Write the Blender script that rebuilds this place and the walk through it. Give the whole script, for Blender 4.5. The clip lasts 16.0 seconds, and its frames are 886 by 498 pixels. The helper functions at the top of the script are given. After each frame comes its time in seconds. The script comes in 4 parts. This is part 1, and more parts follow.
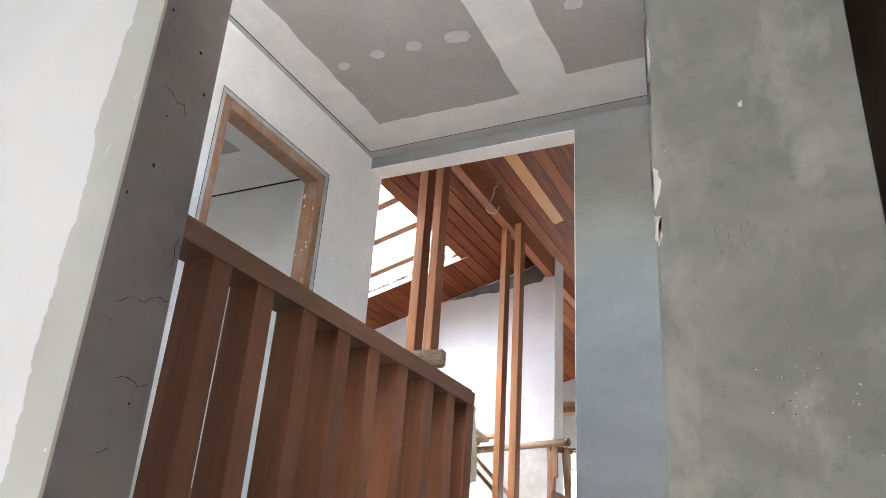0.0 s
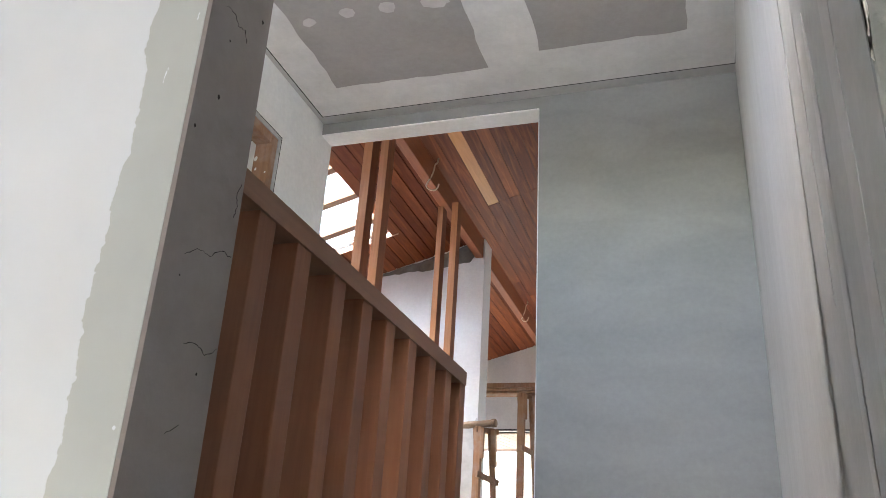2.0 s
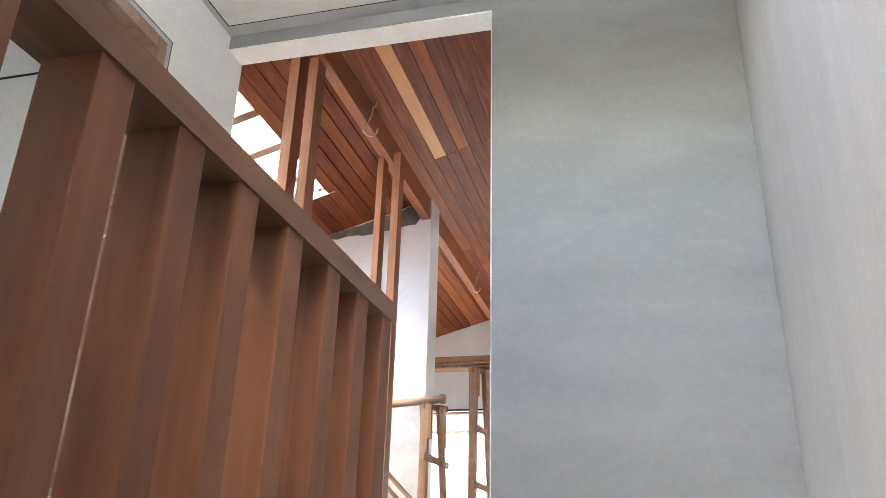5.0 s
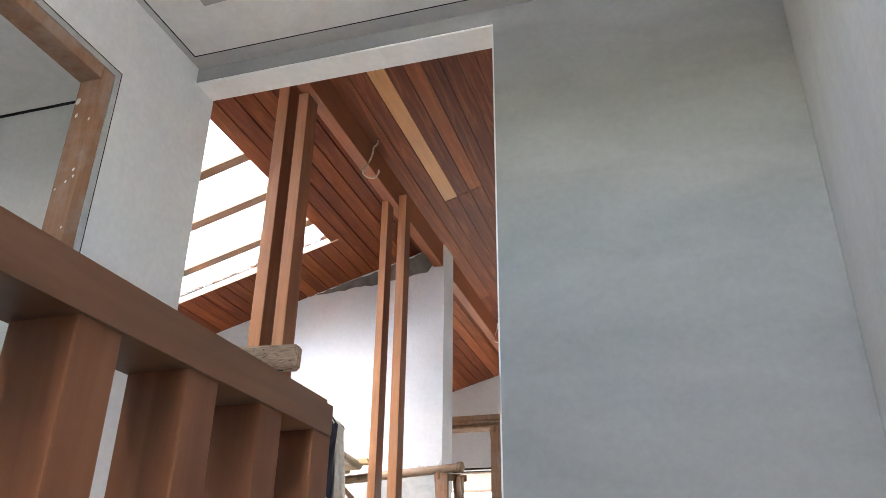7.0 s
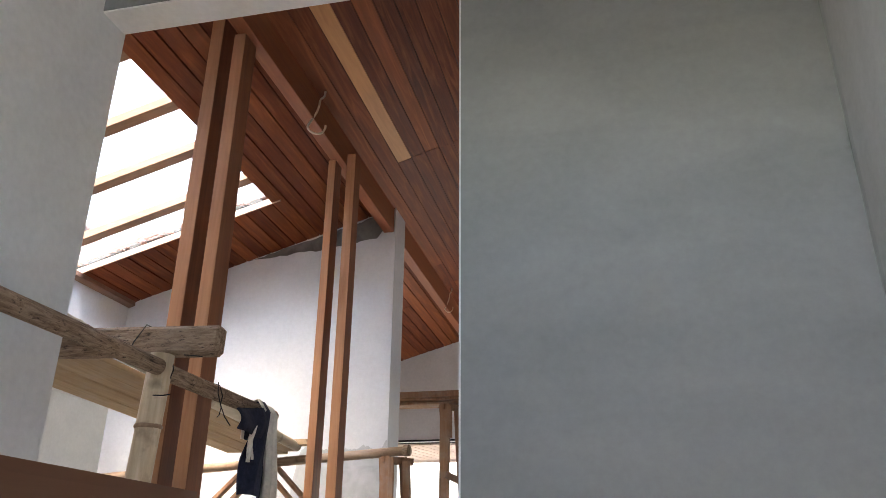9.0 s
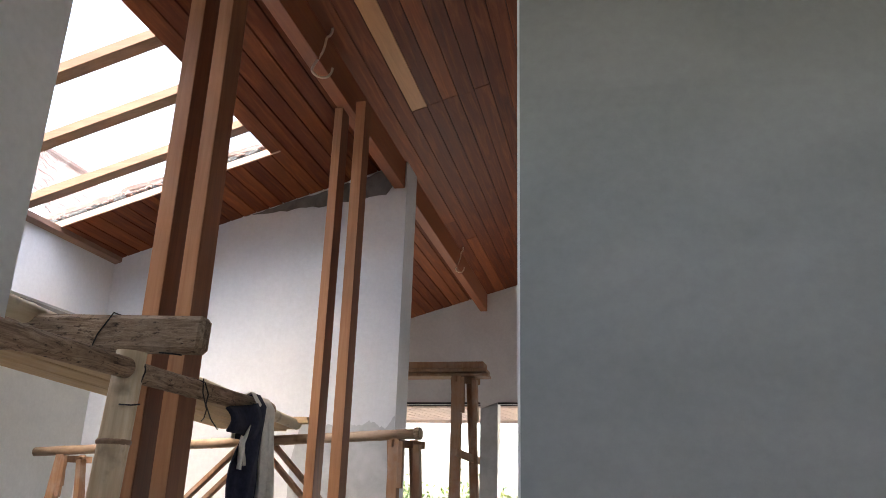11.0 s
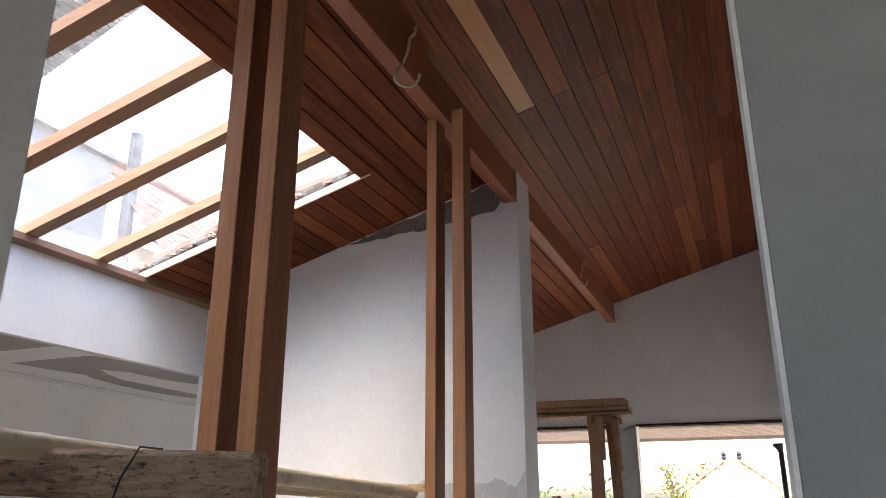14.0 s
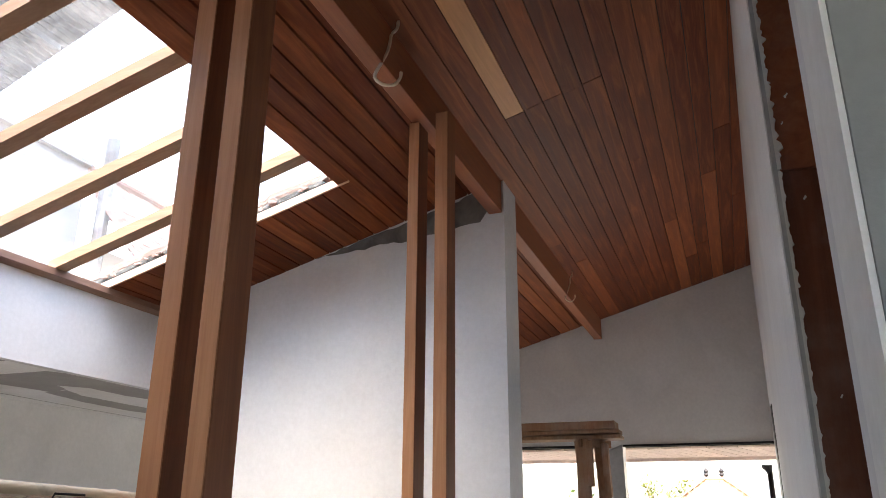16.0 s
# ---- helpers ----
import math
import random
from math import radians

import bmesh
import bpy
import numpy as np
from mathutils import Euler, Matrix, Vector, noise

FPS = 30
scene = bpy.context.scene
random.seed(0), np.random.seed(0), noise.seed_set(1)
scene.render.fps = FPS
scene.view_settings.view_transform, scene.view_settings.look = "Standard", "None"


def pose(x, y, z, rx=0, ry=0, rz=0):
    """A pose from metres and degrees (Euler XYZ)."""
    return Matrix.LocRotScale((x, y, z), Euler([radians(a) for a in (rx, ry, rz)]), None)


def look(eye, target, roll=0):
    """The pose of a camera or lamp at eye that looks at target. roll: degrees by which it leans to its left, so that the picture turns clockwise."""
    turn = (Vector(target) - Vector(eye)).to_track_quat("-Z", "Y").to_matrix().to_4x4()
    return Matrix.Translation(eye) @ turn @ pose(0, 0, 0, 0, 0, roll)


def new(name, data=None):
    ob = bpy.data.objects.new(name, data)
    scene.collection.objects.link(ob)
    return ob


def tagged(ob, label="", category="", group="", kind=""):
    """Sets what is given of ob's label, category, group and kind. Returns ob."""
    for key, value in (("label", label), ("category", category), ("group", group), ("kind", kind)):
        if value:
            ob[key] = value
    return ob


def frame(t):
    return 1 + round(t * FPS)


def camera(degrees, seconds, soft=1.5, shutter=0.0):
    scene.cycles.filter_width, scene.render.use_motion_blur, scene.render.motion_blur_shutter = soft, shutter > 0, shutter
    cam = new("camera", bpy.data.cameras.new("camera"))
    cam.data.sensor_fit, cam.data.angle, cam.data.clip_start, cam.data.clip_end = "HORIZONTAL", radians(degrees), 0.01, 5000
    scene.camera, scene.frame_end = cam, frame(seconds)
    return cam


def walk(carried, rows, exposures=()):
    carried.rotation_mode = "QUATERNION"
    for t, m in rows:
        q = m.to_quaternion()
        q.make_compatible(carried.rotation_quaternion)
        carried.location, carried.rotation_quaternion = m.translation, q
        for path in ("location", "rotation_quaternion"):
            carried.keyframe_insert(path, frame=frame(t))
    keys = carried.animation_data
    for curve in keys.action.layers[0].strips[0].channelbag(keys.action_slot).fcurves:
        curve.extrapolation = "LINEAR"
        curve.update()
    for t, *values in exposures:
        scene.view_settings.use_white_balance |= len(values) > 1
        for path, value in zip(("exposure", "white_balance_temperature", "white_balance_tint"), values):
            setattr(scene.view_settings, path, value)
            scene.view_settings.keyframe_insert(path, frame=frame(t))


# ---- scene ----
cam = camera(60.2, 16.0, soft=0.8)
PATH = [
    (0, (0.088, 0.231, 0.359), (-0.75, 1.854, 1.175), 4.1),
    (0.5, (-0.013, 0.233, 0.357), (-0.779, 1.899, 1.158), 3.9),
    (1, (-0.115, 0.238, 0.366), (-0.807, 1.94, 1.157), 3.8),
    (1.5, (-0.203, 0.236, 0.367), (-0.841, 1.96, 1.157), 3.9),
    (2, (-0.249, 0.237, 0.369), (-0.849, 1.977, 1.153), 3.7),
    (2.5, (-0.274, 0.257, 0.373), (-0.837, 2.018, 1.137), 2.8),
    (3, (-0.287, 0.318, 0.358), (-0.83, 2.096, 1.097), 2.5),
    (3.5, (-0.329, 0.44, 0.327), (-0.857, 2.223, 1.064), 2.4),
    (4, (-0.364, 0.637, 0.349), (-0.869, 2.427, 1.084), 2.4),
    (6.3, (-0.44, 1.341, 0.601), (-0.915, 3.097, 1.432), 0.8),
    (6.5, (-0.44, 1.384, 0.627), (-0.93, 3.13, 1.473), 0.7),
    (7, (-0.449, 1.482, 0.685), (-0.98, 3.207, 1.546), 0.7),
    (7.5, (-0.5, 1.589, 0.757), (-1.038, 3.313, 1.616), 0.2),
    (8, (-0.524, 1.673, 0.855), (-1.031, 3.417, 1.691), 0.0),
    (8.5, (-0.541, 1.74, 0.867), (-0.997, 3.515, 1.668), 0.1),
    (9, (-0.561, 1.842, 0.902), (-0.978, 3.64, 1.672), 0.6),
    (9.2, (-0.596, 1.909, 0.95), (-0.978, 3.72, 1.707), 1.1),
    (11.5, (-0.783, 2.386, 1.232), (-1.226, 4.236, 1.849), 2.0),
    (12, (-0.791, 2.539, 1.294), (-1.263, 4.385, 1.903), 2.0),
    (12.5, (-0.785, 2.628, 1.391), (-1.332, 4.452, 2.004), 2.1),
    (13, (-0.83, 2.707, 1.435), (-1.466, 4.494, 2.07), 1.6),
    (13.5, (-0.919, 2.801, 1.519), (-1.608, 4.568, 2.153), 0.8),
    (14, (-0.984, 2.871, 1.598), (-1.684, 4.638, 2.221), -0.0),
    (14.5, (-0.996, 2.91, 1.648), (-1.687, 4.687, 2.251), 0.6),
    (15, (-1.026, 2.954, 1.647), (-1.713, 4.726, 2.271), 1.1),
    (15.5, (-1.048, 3.039, 1.661), (-1.725, 4.807, 2.306), 1.1),
    (16, (-1.061, 3.094, 1.675), (-1.718, 4.866, 2.329), 0.3),
]
EXPOSURES = [(0.0, 5.0, 7050, 12.5), (2.5, 4.8, 7050, 12), (3.4, 4.85, 7050, 12), (4.0, 5.4, 7200, 12), (6.5, 5.05, 7050, 11.5), (7.5, 4.72, 7100, 12), (9.0, 4.22, 7250, 13), (11.5, 3.7, 7300, 14), (14.0, 3.6, 7250, 13.5), (16.0, 3.85, 7250, 13)]
walk(cam, [(t, look(eye, target, roll)) for t, eye, target, roll in PATH], EXPOSURES)

# ---- world, sun and large lights ----
world = bpy.data.worlds.new("sky")
scene.world = world
world.use_nodes = True
wn = world.node_tree.nodes
sky = wn.new("ShaderNodeTexSky")
sky.sky_type = "NISHITA"
sky.sun_disc = False
sky.sun_elevation = radians(70)
sky.sun_rotation = radians(197)
sky.dust_density = 4.0
sky.air_density = 1.0
sky.ozone_density = 0.6
wn["Background"].inputs[1].default_value = 0.15
world.node_tree.links.new(sky.outputs[0], wn["Background"].inputs[0])

sun = new("sun", bpy.data.lights.new("sun", "SUN"))
sun.data.energy = 0.5
sun.data.angle = radians(70)
sun.data.color = (1.0, 0.96, 0.9)
sun.matrix_world = look((0, 0, 20), (2.1, 7.0, 0))


# The plan is drawn in units of 1.25 m; its zero lies 0.325 m below the landing.
PLAN = Matrix.Translation((0, 0, -0.325)) @ Matrix.Diagonal((1.25, 1.25, 1.25, 1))
FL, LO = 0.26, -0.703  # landing and lower floor, in the plan
HERE = PLAN  # the plan, moved as a whole for a group of things


def window_light(name, eye, target, w, h, watts, colour=(0.95, 0.975, 1.0)):
    """An area lamp added at one opening to stand in for sky light."""
    data = bpy.data.lights.new(name, "AREA")
    data.shape, data.size, data.size_y, data.energy, data.color = "RECTANGLE", w, h, watts, colour
    ob = new(name, data)
    ob.matrix_world = look(PLAN @ Vector(eye), PLAN @ Vector(target))
    return ob


# The hall and side-room lamps are added at unseen windows to fill the rooms.
window_light("hall_fill_light", (-1.0, -2.95, 0.3), (-1.1, 0.8, 0.4), 1.8, 1.5, 1.1)
window_light("side_room_fill_light", (-4.85, 1.9, 1.5), (-2.0, 2.2, 1.6), 1.0, 1.1, 0.3)
# Extra lamp low in the far window, added to brighten the timber room.
window_light("far_window_light", (-1.1, 8.69, 0.87), (-1.3, 5.5, 1.9), 1.3, 0.38, 2.2, (1.0, 0.98, 0.95))


# ---- materials ----
def material(name, rough=0.8, metal=0.0):
    m = bpy.data.materials.new(name)
    m.use_nodes = True
    n, l = m.node_tree.nodes, m.node_tree.links
    b = n["Principled BSDF"]
    b.inputs["Roughness"].default_value = rough
    b.inputs["Metallic"].default_value = metal
    b.inputs["Specular IOR Level"].default_value = 0.3
    return m, n, l, b


def node(n, kind, **values):
    x = n.new(kind)
    for k, v in values.items():
        x.inputs[k].default_value = v
    return x


def coords(n, l, scale=(1, 1, 1), world_space=True):
    """Mapped world (or object) coordinates."""
    if world_space:
        src = n.new("ShaderNodeNewGeometry").outputs["Position"]
    else:
        src = n.new("ShaderNodeTexCoord").outputs["Object"]
    mp = n.new("ShaderNodeMapping")
    mp.inputs["Scale"].default_value = scale
    l.new(src, mp.inputs["Vector"])
    return mp.outputs[0]


def ramp(n, l, src, stops):
    r = n.new("ShaderNodeValToRGB")
    e = r.color_ramp.elements
    while len(e) < len(stops):
        e.new(0.5)
    for i, (p, c) in enumerate(stops):
        e[i].position = p
        e[i].color = (*c, 1) if len(c) == 3 else c
    l.new(src, r.inputs[0])
    return r.outputs[0]


def mix(n, l, fac, a, b, mode="MIX"):
    x = n.new("ShaderNodeMix")
    x.data_type, x.blend_type = "RGBA", mode
    for v, i in ((fac, 0), (a, 6), (b, 7)):
        if isinstance(v, (int, float)):
            x.inputs[i].default_value = v
        elif isinstance(v, tuple):
            x.inputs[i].default_value = (*v, 1)
        else:
            l.new(v, x.inputs[i])
    return x.outputs[2]


def bump(n, l, b, src, strength, dist=0.01):
    x = n.new("ShaderNodeBump")
    x.inputs["Strength"].default_value = strength
    x.inputs["Distance"].default_value = dist
    l.new(src, x.inputs["Height"])
    l.new(x.outputs[0], b.inputs["Normal"])


def noise_out(n, l, vec, scale, detail=4, rough=0.55, distort=0.0):
    x = node(n, "ShaderNodeTexNoise", Scale=scale, Detail=detail, Roughness=rough, Distortion=distort)
    l.new(vec, x.inputs["Vector"])
    return x.outputs[0]


def plaster(name, dark, light, streak=(1, 1, 1), scale=2.2, rough=0.75, spots=0.0, contrast=(0.35, 0.65), bumpy=0.25):
    """Trowelled plaster or skim coat: broad clouds, finer streaks, faint relief."""
    m, n, l, b = material(name, rough)
    v = coords(n, l, streak)
    big = noise_out(n, l, v, scale, 5, 0.55, 0.6)
    col = ramp(n, l, big, [(contrast[0], dark), (contrast[1], light)])
    v2 = coords(n, l, (1, 1, 1))
    fine = noise_out(n, l, v2, 38, 6, 0.65)
    mid = tuple((x + y) / 2 for x, y in zip(dark, light))
    col = mix(n, l, 0.18, col, ramp(n, l, fine, [(0.3, tuple(c * 0.7 for c in mid)), (0.7, tuple(min(1, c * 1.25) for c in mid))]))
    if spots:
        sp = noise_out(n, l, v2, 14, 2, 0.4)
        mask = ramp(n, l, sp, [(0.70, (0, 0, 0)), (0.735, (1, 1, 1))])
        col = mix(n, l, mask, col, tuple(min(0.9, c * (1 + spots)) for c in light))
    l.new(col, b.inputs["Base Color"])
    bump(n, l, b, mix(n, l, 0.6, big, fine), bumpy, 0.006)
    return m


def wood(name, tones, axis="y", rough=0.5, grain=1.0, island=0.0, weather=0.0):
    """Sawn timber: long grain along one axis, piece to piece variation."""
    m, n, l, b = material(name, rough)
    s = {"x": (1.2, 18, 18), "y": (18, 1.2, 18), "z": (18, 18, 1.2)}[axis]
    vec = coords(n, l, s)
    if island:
        g = n.new("ShaderNodeNewGeometry")
        rnd = g.outputs["Random Per Island"]
    else:
        rnd = n.new("ShaderNodeObjectInfo").outputs["Random"]
    off = n.new("ShaderNodeVectorMath")
    off.operation = "ADD"
    sc = n.new("ShaderNodeVectorMath")
    sc.operation = "SCALE"
    sc.inputs[0].default_value = (37, 21, 53)
    l.new(rnd, sc.inputs["Scale"])
    l.new(vec, off.inputs[0])
    l.new(sc.outputs[0], off.inputs[1])
    gr = noise_out(n, l, off.outputs[0], 1.6, 6, 0.62, 0.8)
    col = ramp(n, l, gr, [(0.28, tones[0]), (0.5, tones[1]), (0.74, tones[2])])
    base = ramp(n, l, rnd, [(0.0, tuple(c * 0.62 for c in tones[1])), (0.5, tones[1]), (0.86, tuple(min(1, c * 1.05) for c in tones[2])), (1.0, tuple(min(1, c * 1.4) for c in tones[2]))])
    col = mix(n, l, island if island else 0.25, col, base)
    if weather:
        w = noise_out(n, l, coords(n, l, (1, 1, 1)), 9, 5, 0.6)
        col = mix(n, l, ramp(n, l, w, [(0.45, (0, 0, 0)), (0.68, (weather,) * 3)]), col, (0.42, 0.40, 0.37))
    l.new(col, b.inputs["Base Color"])
    rr = n.new("ShaderNodeMapRange")
    rr.inputs["To Min"].default_value, rr.inputs["To Max"].default_value = rough - 0.1, rough + 0.15
    l.new(gr, rr.inputs["Value"])
    l.new(rr.outputs[0], b.inputs["Roughness"])
    bump(n, l, b, gr, 0.25 * grain, 0.004)
    return m


def edged_paint(name, paint, base, axis_scale, at, width, rough=0.7):
    """Paint over putty that ends in a ragged upright edge at the world x given."""
    m, n, l, b = material(name, rough)
    v = coords(n, l)
    nz = noise_out(n, l, coords(n, l, axis_scale), 5, 9, 0.68)
    sep = n.new("ShaderNodeSeparateXYZ")
    l.new(v, sep.inputs[0])
    a = n.new("ShaderNodeMath")
    a.operation = "MULTIPLY_ADD"
    l.new(nz, a.inputs[0])
    a.inputs[1].default_value = width
    l.new(sep.outputs[0], a.inputs[2])
    tilt = n.new("ShaderNodeMath")
    tilt.operation = "MULTIPLY_ADD"
    l.new(sep.outputs[2], tilt.inputs[0])
    tilt.inputs[1].default_value = 0.01
    l.new(a.outputs[0], tilt.inputs[2])
    edge = n.new("ShaderNodeMath")
    edge.operation = "LESS_THAN"
    l.new(tilt.outputs[0], edge.inputs[0])
    edge.inputs[1].default_value = at
    cloud = noise_out(n, l, v, 3, 5)
    ca = ramp(n, l, cloud, [(0.3, tuple(c * 0.93 for c in paint)), (0.7, paint)])
    cb = ramp(n, l, cloud, [(0.3, tuple(c * 0.86 for c in base)), (0.7, base)])
    sp = noise_out(n, l, coords(n, l, (1, 1, 0.45)), 42, 3)
    cb = mix(n, l, ramp(n, l, sp, [(0.70, (0, 0, 0)), (0.715, (1, 1, 1))]), cb, paint)
    l.new(mix(n, l, edge.outputs[0], cb, ca), b.inputs["Base Color"])
    bump(n, l, b, mix(n, l, 0.5, cloud, edge.outputs[0]), 0.2, 0.004)
    return m


M_skim = plaster("grey_skim_coat", (0.24, 0.256, 0.252), (0.295, 0.31, 0.305), (1.0, 1.0, 2.6), 1.8)


def smeared(name, dark, light, pale):
    """Trowelled cement render with pale smears and darker clouds."""
    m, n, l, b = material(name, 0.7)
    v = coords(n, l)
    big = noise_out(n, l, v, 6.0, 6, 0.62, 0.9)
    col = ramp(n, l, big, [(0.33, dark), (0.66, light)])
    sm = noise_out(n, l, coords(n, l, (1.0, 1.0, 0.6)), 15.0, 5, 0.6, 0.5)
    col = mix(n, l, ramp(n, l, sm, [(0.50, (0, 0, 0)), (0.68, (0.55, 0.55, 0.55))]), col, pale)
    fine = noise_out(n, l, v, 70, 5, 0.7)
    col = mix(n, l, ramp(n, l, fine, [(0.25, (0.45, 0.45, 0.45)), (0.42, (0, 0, 0))]), col, tuple(c * 0.6 for c in dark))
    l.new(col, b.inputs["Base Color"])
    bump(n, l, b, mix(n, l, 0.6, sm, fine), 0.35, 0.004)
    return m


M_pier = smeared("green_grey_render", (0.185, 0.205, 0.195), (0.275, 0.293, 0.282), (0.40, 0.418, 0.406))
M_side = plaster("stair_wall_skim", (0.43, 0.44, 0.43), (0.515, 0.522, 0.51), (3.0, 3.0, 0.35), 1.6, 0.75, 0.0, (0.3, 0.7))
M_base = plaster("streaky_base_coat", (0.37, 0.385, 0.374), (0.455, 0.468, 0.457), (3.0, 3.0, 0.5), 1.8, 0.75, 0.0, (0.25, 0.75))
M_leftwall = plaster("pale_wall_plaster", (0.69, 0.71, 0.70), (0.78, 0.79, 0.775), (1, 1, 1), 2.0)
M_white = plaster("white_primer", (0.61, 0.624, 0.632), (0.68, 0.692, 0.70), (1, 1, 1), 1.6)
M_far = plaster("far_wall_plaster", (0.74, 0.73, 0.71), (0.83, 0.82, 0.80), (1, 1, 1), 2.2)
M_soffit = plaster("white_soffit_plaster", (0.78, 0.78, 0.76), (0.86, 0.86, 0.85), (1, 1, 1), 3.0)
M_front = edged_paint("white_paint_over_putty", (0.79, 0.85, 0.90), (0.58, 0.63, 0.625), (1.0, 1.0, 1.0), -0.903, 0.09)
M_concrete = plaster("bare_cement_render", (0.205, 0.184, 0.179), (0.305, 0.281, 0.274), (1, 1, 1), 3.5, 0.9, 0.0, (0.35, 0.65), 0.4)
M_mortar = plaster("fresh_dark_mortar", (0.115, 0.108, 0.10), (0.21, 0.20, 0.188), (1, 1, 1), 9, 0.95, 0.0, (0.35, 0.65), 0.7)
M_patch = plaster("grey_repair_render", (0.38, 0.39, 0.39), (0.50, 0.51, 0.51), (1, 1, 1), 6)
M_board = plaster("gypsum_board_face", (0.36, 0.345, 0.33), (0.41, 0.395, 0.38), (1, 1, 1), 3.0, 0.85)
M_compound = plaster("joint_compound", (0.66, 0.66, 0.64), (0.75, 0.75, 0.73), (1, 1, 1), 5.0, 0.8)
M_spot = plaster("thin_filler_dab", (0.53, 0.52, 0.505), (0.61, 0.60, 0.585), (1, 1, 1), 9.0, 0.8)
M_floor = plaster("cement_screed", (0.32, 0.31, 0.295), (0.44, 0.425, 0.40), (1, 1, 1), 2.5, 0.8)
M_slab = plaster("dusty_concrete_slab", (0.17, 0.163, 0.154), (0.25, 0.241, 0.229), (1, 1, 1), 2.0, 0.85)
M_dark = plaster("dark_void", (0.02, 0.02, 0.02), (0.03, 0.03, 0.03))
M_void = plaster("gap_black", (0.008, 0.008, 0.008), (0.012, 0.012, 0.012))
M_ceilwood = wood("ceiling_planks", [(0.062, 0.0135, 0.0065), (0.142, 0.035, 0.0135), (0.31, 0.104, 0.038)], "y", 0.5, 1.0, 0.36)
M_ceilwood.node_tree.nodes["Principled BSDF"].inputs["Specular IOR Level"].default_value = 0.1
M_paleboard = wood("pale_plank", [(0.34, 0.15, 0.05), (0.46, 0.215, 0.08), (0.55, 0.28, 0.11)], "y", 0.5, 0.8)
# Side timber is darkened, front paled, to put part of the shading into colour.
M_post = wood("post_lit_front_timber", [(0.38, 0.165, 0.075), (0.49, 0.235, 0.115), (0.60, 0.315, 0.165)], "z", 0.42, 0.7)
M_postcore = wood("post_side_shade_timber", [(0.15, 0.052, 0.023), (0.235, 0.088, 0.040), (0.325, 0.135, 0.064)], "z", 0.5, 0.7)
M_beam = wood("beam_timber", [(0.19, 0.058, 0.024), (0.28, 0.094, 0.040), (0.37, 0.14, 0.062)], "y", 0.45, 0.8)
M_batten = wood("batten_timber", [(0.20, 0.105, 0.060), (0.27, 0.155, 0.095), (0.34, 0.21, 0.135)], "x", 0.5, 0.8)
M_rail = wood("handrail_timber", [(0.16, 0.080, 0.046), (0.21, 0.108, 0.064), (0.265, 0.142, 0.086)], "y", 0.4, 0.7)
M_baluster = wood("baluster_timber", [(0.185, 0.073, 0.037), (0.245, 0.104, 0.055), (0.31, 0.142, 0.077)], "z", 0.45, 0.7)
M_frame = wood("raw_frame_timber", [(0.21, 0.105, 0.058), (0.30, 0.16, 0.092), (0.39, 0.235, 0.145)], "z", 0.6, 1.0, 0.0, 0.35)
M_lining = wood("door_lining_timber", [(0.11, 0.032, 0.015), (0.17, 0.052, 0.024), (0.235, 0.08, 0.04)], "z", 0.5, 0.8, 0.0, 0.12)
M_transom = wood("transom_timber", [(0.24, 0.07, 0.03), (0.33, 0.105, 0.045), (0.41, 0.15, 0.07)], "y", 0.55, 0.9, 0.0, 0.1)


def weathered(name, along=(5, 40, 40), fleck=(22, 60, 60), gain=1.0):
    """Old grey-brown timber: broken grain, dark flecks and pale dried mud."""
    m, n, l, b = material(name, 0.9)
    grain = noise_out(n, l, coords(n, l, along), 1.6, 8, 0.72, 1.2)
    col = ramp(n, l, grain, [(p, tuple(c * gain for c in k)) for p, k in ((0.30, (0.07, 0.042, 0.026)), (0.46, (0.25, 0.168, 0.11)), (0.60, (0.38, 0.275, 0.19)), (0.76, (0.54, 0.43, 0.33)))])
    fl = noise_out(n, l, coords(n, l, fleck), 1.5, 5, 0.7)
    col = mix(n, l, ramp(n, l, fl, [(0.34, (0.85, 0.85, 0.85)), (0.44, (0, 0, 0))]), col, (0.035, 0.022, 0.015))
    mud = noise_out(n, l, coords(n, l), 7, 6, 0.7)
    col = mix(n, l, ramp(n, l, mud, [(0.52, (0, 0, 0)), (0.70, (0.5, 0.5, 0.5))]), col, (0.40, 0.31, 0.23))
    l.new(col, b.inputs["Base Color"])
    bump(n, l, b, mix(n, l, 0.5, grain, fl), 0.9, 0.008)
    return m


M_old = weathered("weathered_beam")
M_old_pole = weathered("weathered_pole", (40, 4, 40), (60, 30, 60), 1.15)
M_trestle = wood("trestle_timber", [(0.20, 0.098, 0.05), (0.31, 0.165, 0.09), (0.42, 0.25, 0.15)], "z", 0.75, 1.5, 0.0, 0.3)
M_scaffboard = wood("scaffold_board", [(0.30, 0.20, 0.10), (0.42, 0.29, 0.16), (0.54, 0.40, 0.24)], "y", 0.75, 1.5, 0.0, 0.2)
M_trimwood = wood("grey_brown_trim", [(0.15, 0.085, 0.06), (0.21, 0.125, 0.09), (0.28, 0.175, 0.13)], "y", 0.6, 0.8)
M_eave = wood("pale_eave_board", [(0.58, 0.45, 0.38), (0.68, 0.55, 0.47), (0.76, 0.64, 0.56)], "y", 0.6, 0.6)
M_paleedge = wood("pale_sawn_edge", [(0.42, 0.28, 0.20), (0.54, 0.38, 0.29), (0.64, 0.48, 0.38)], "x", 0.7, 0.8)
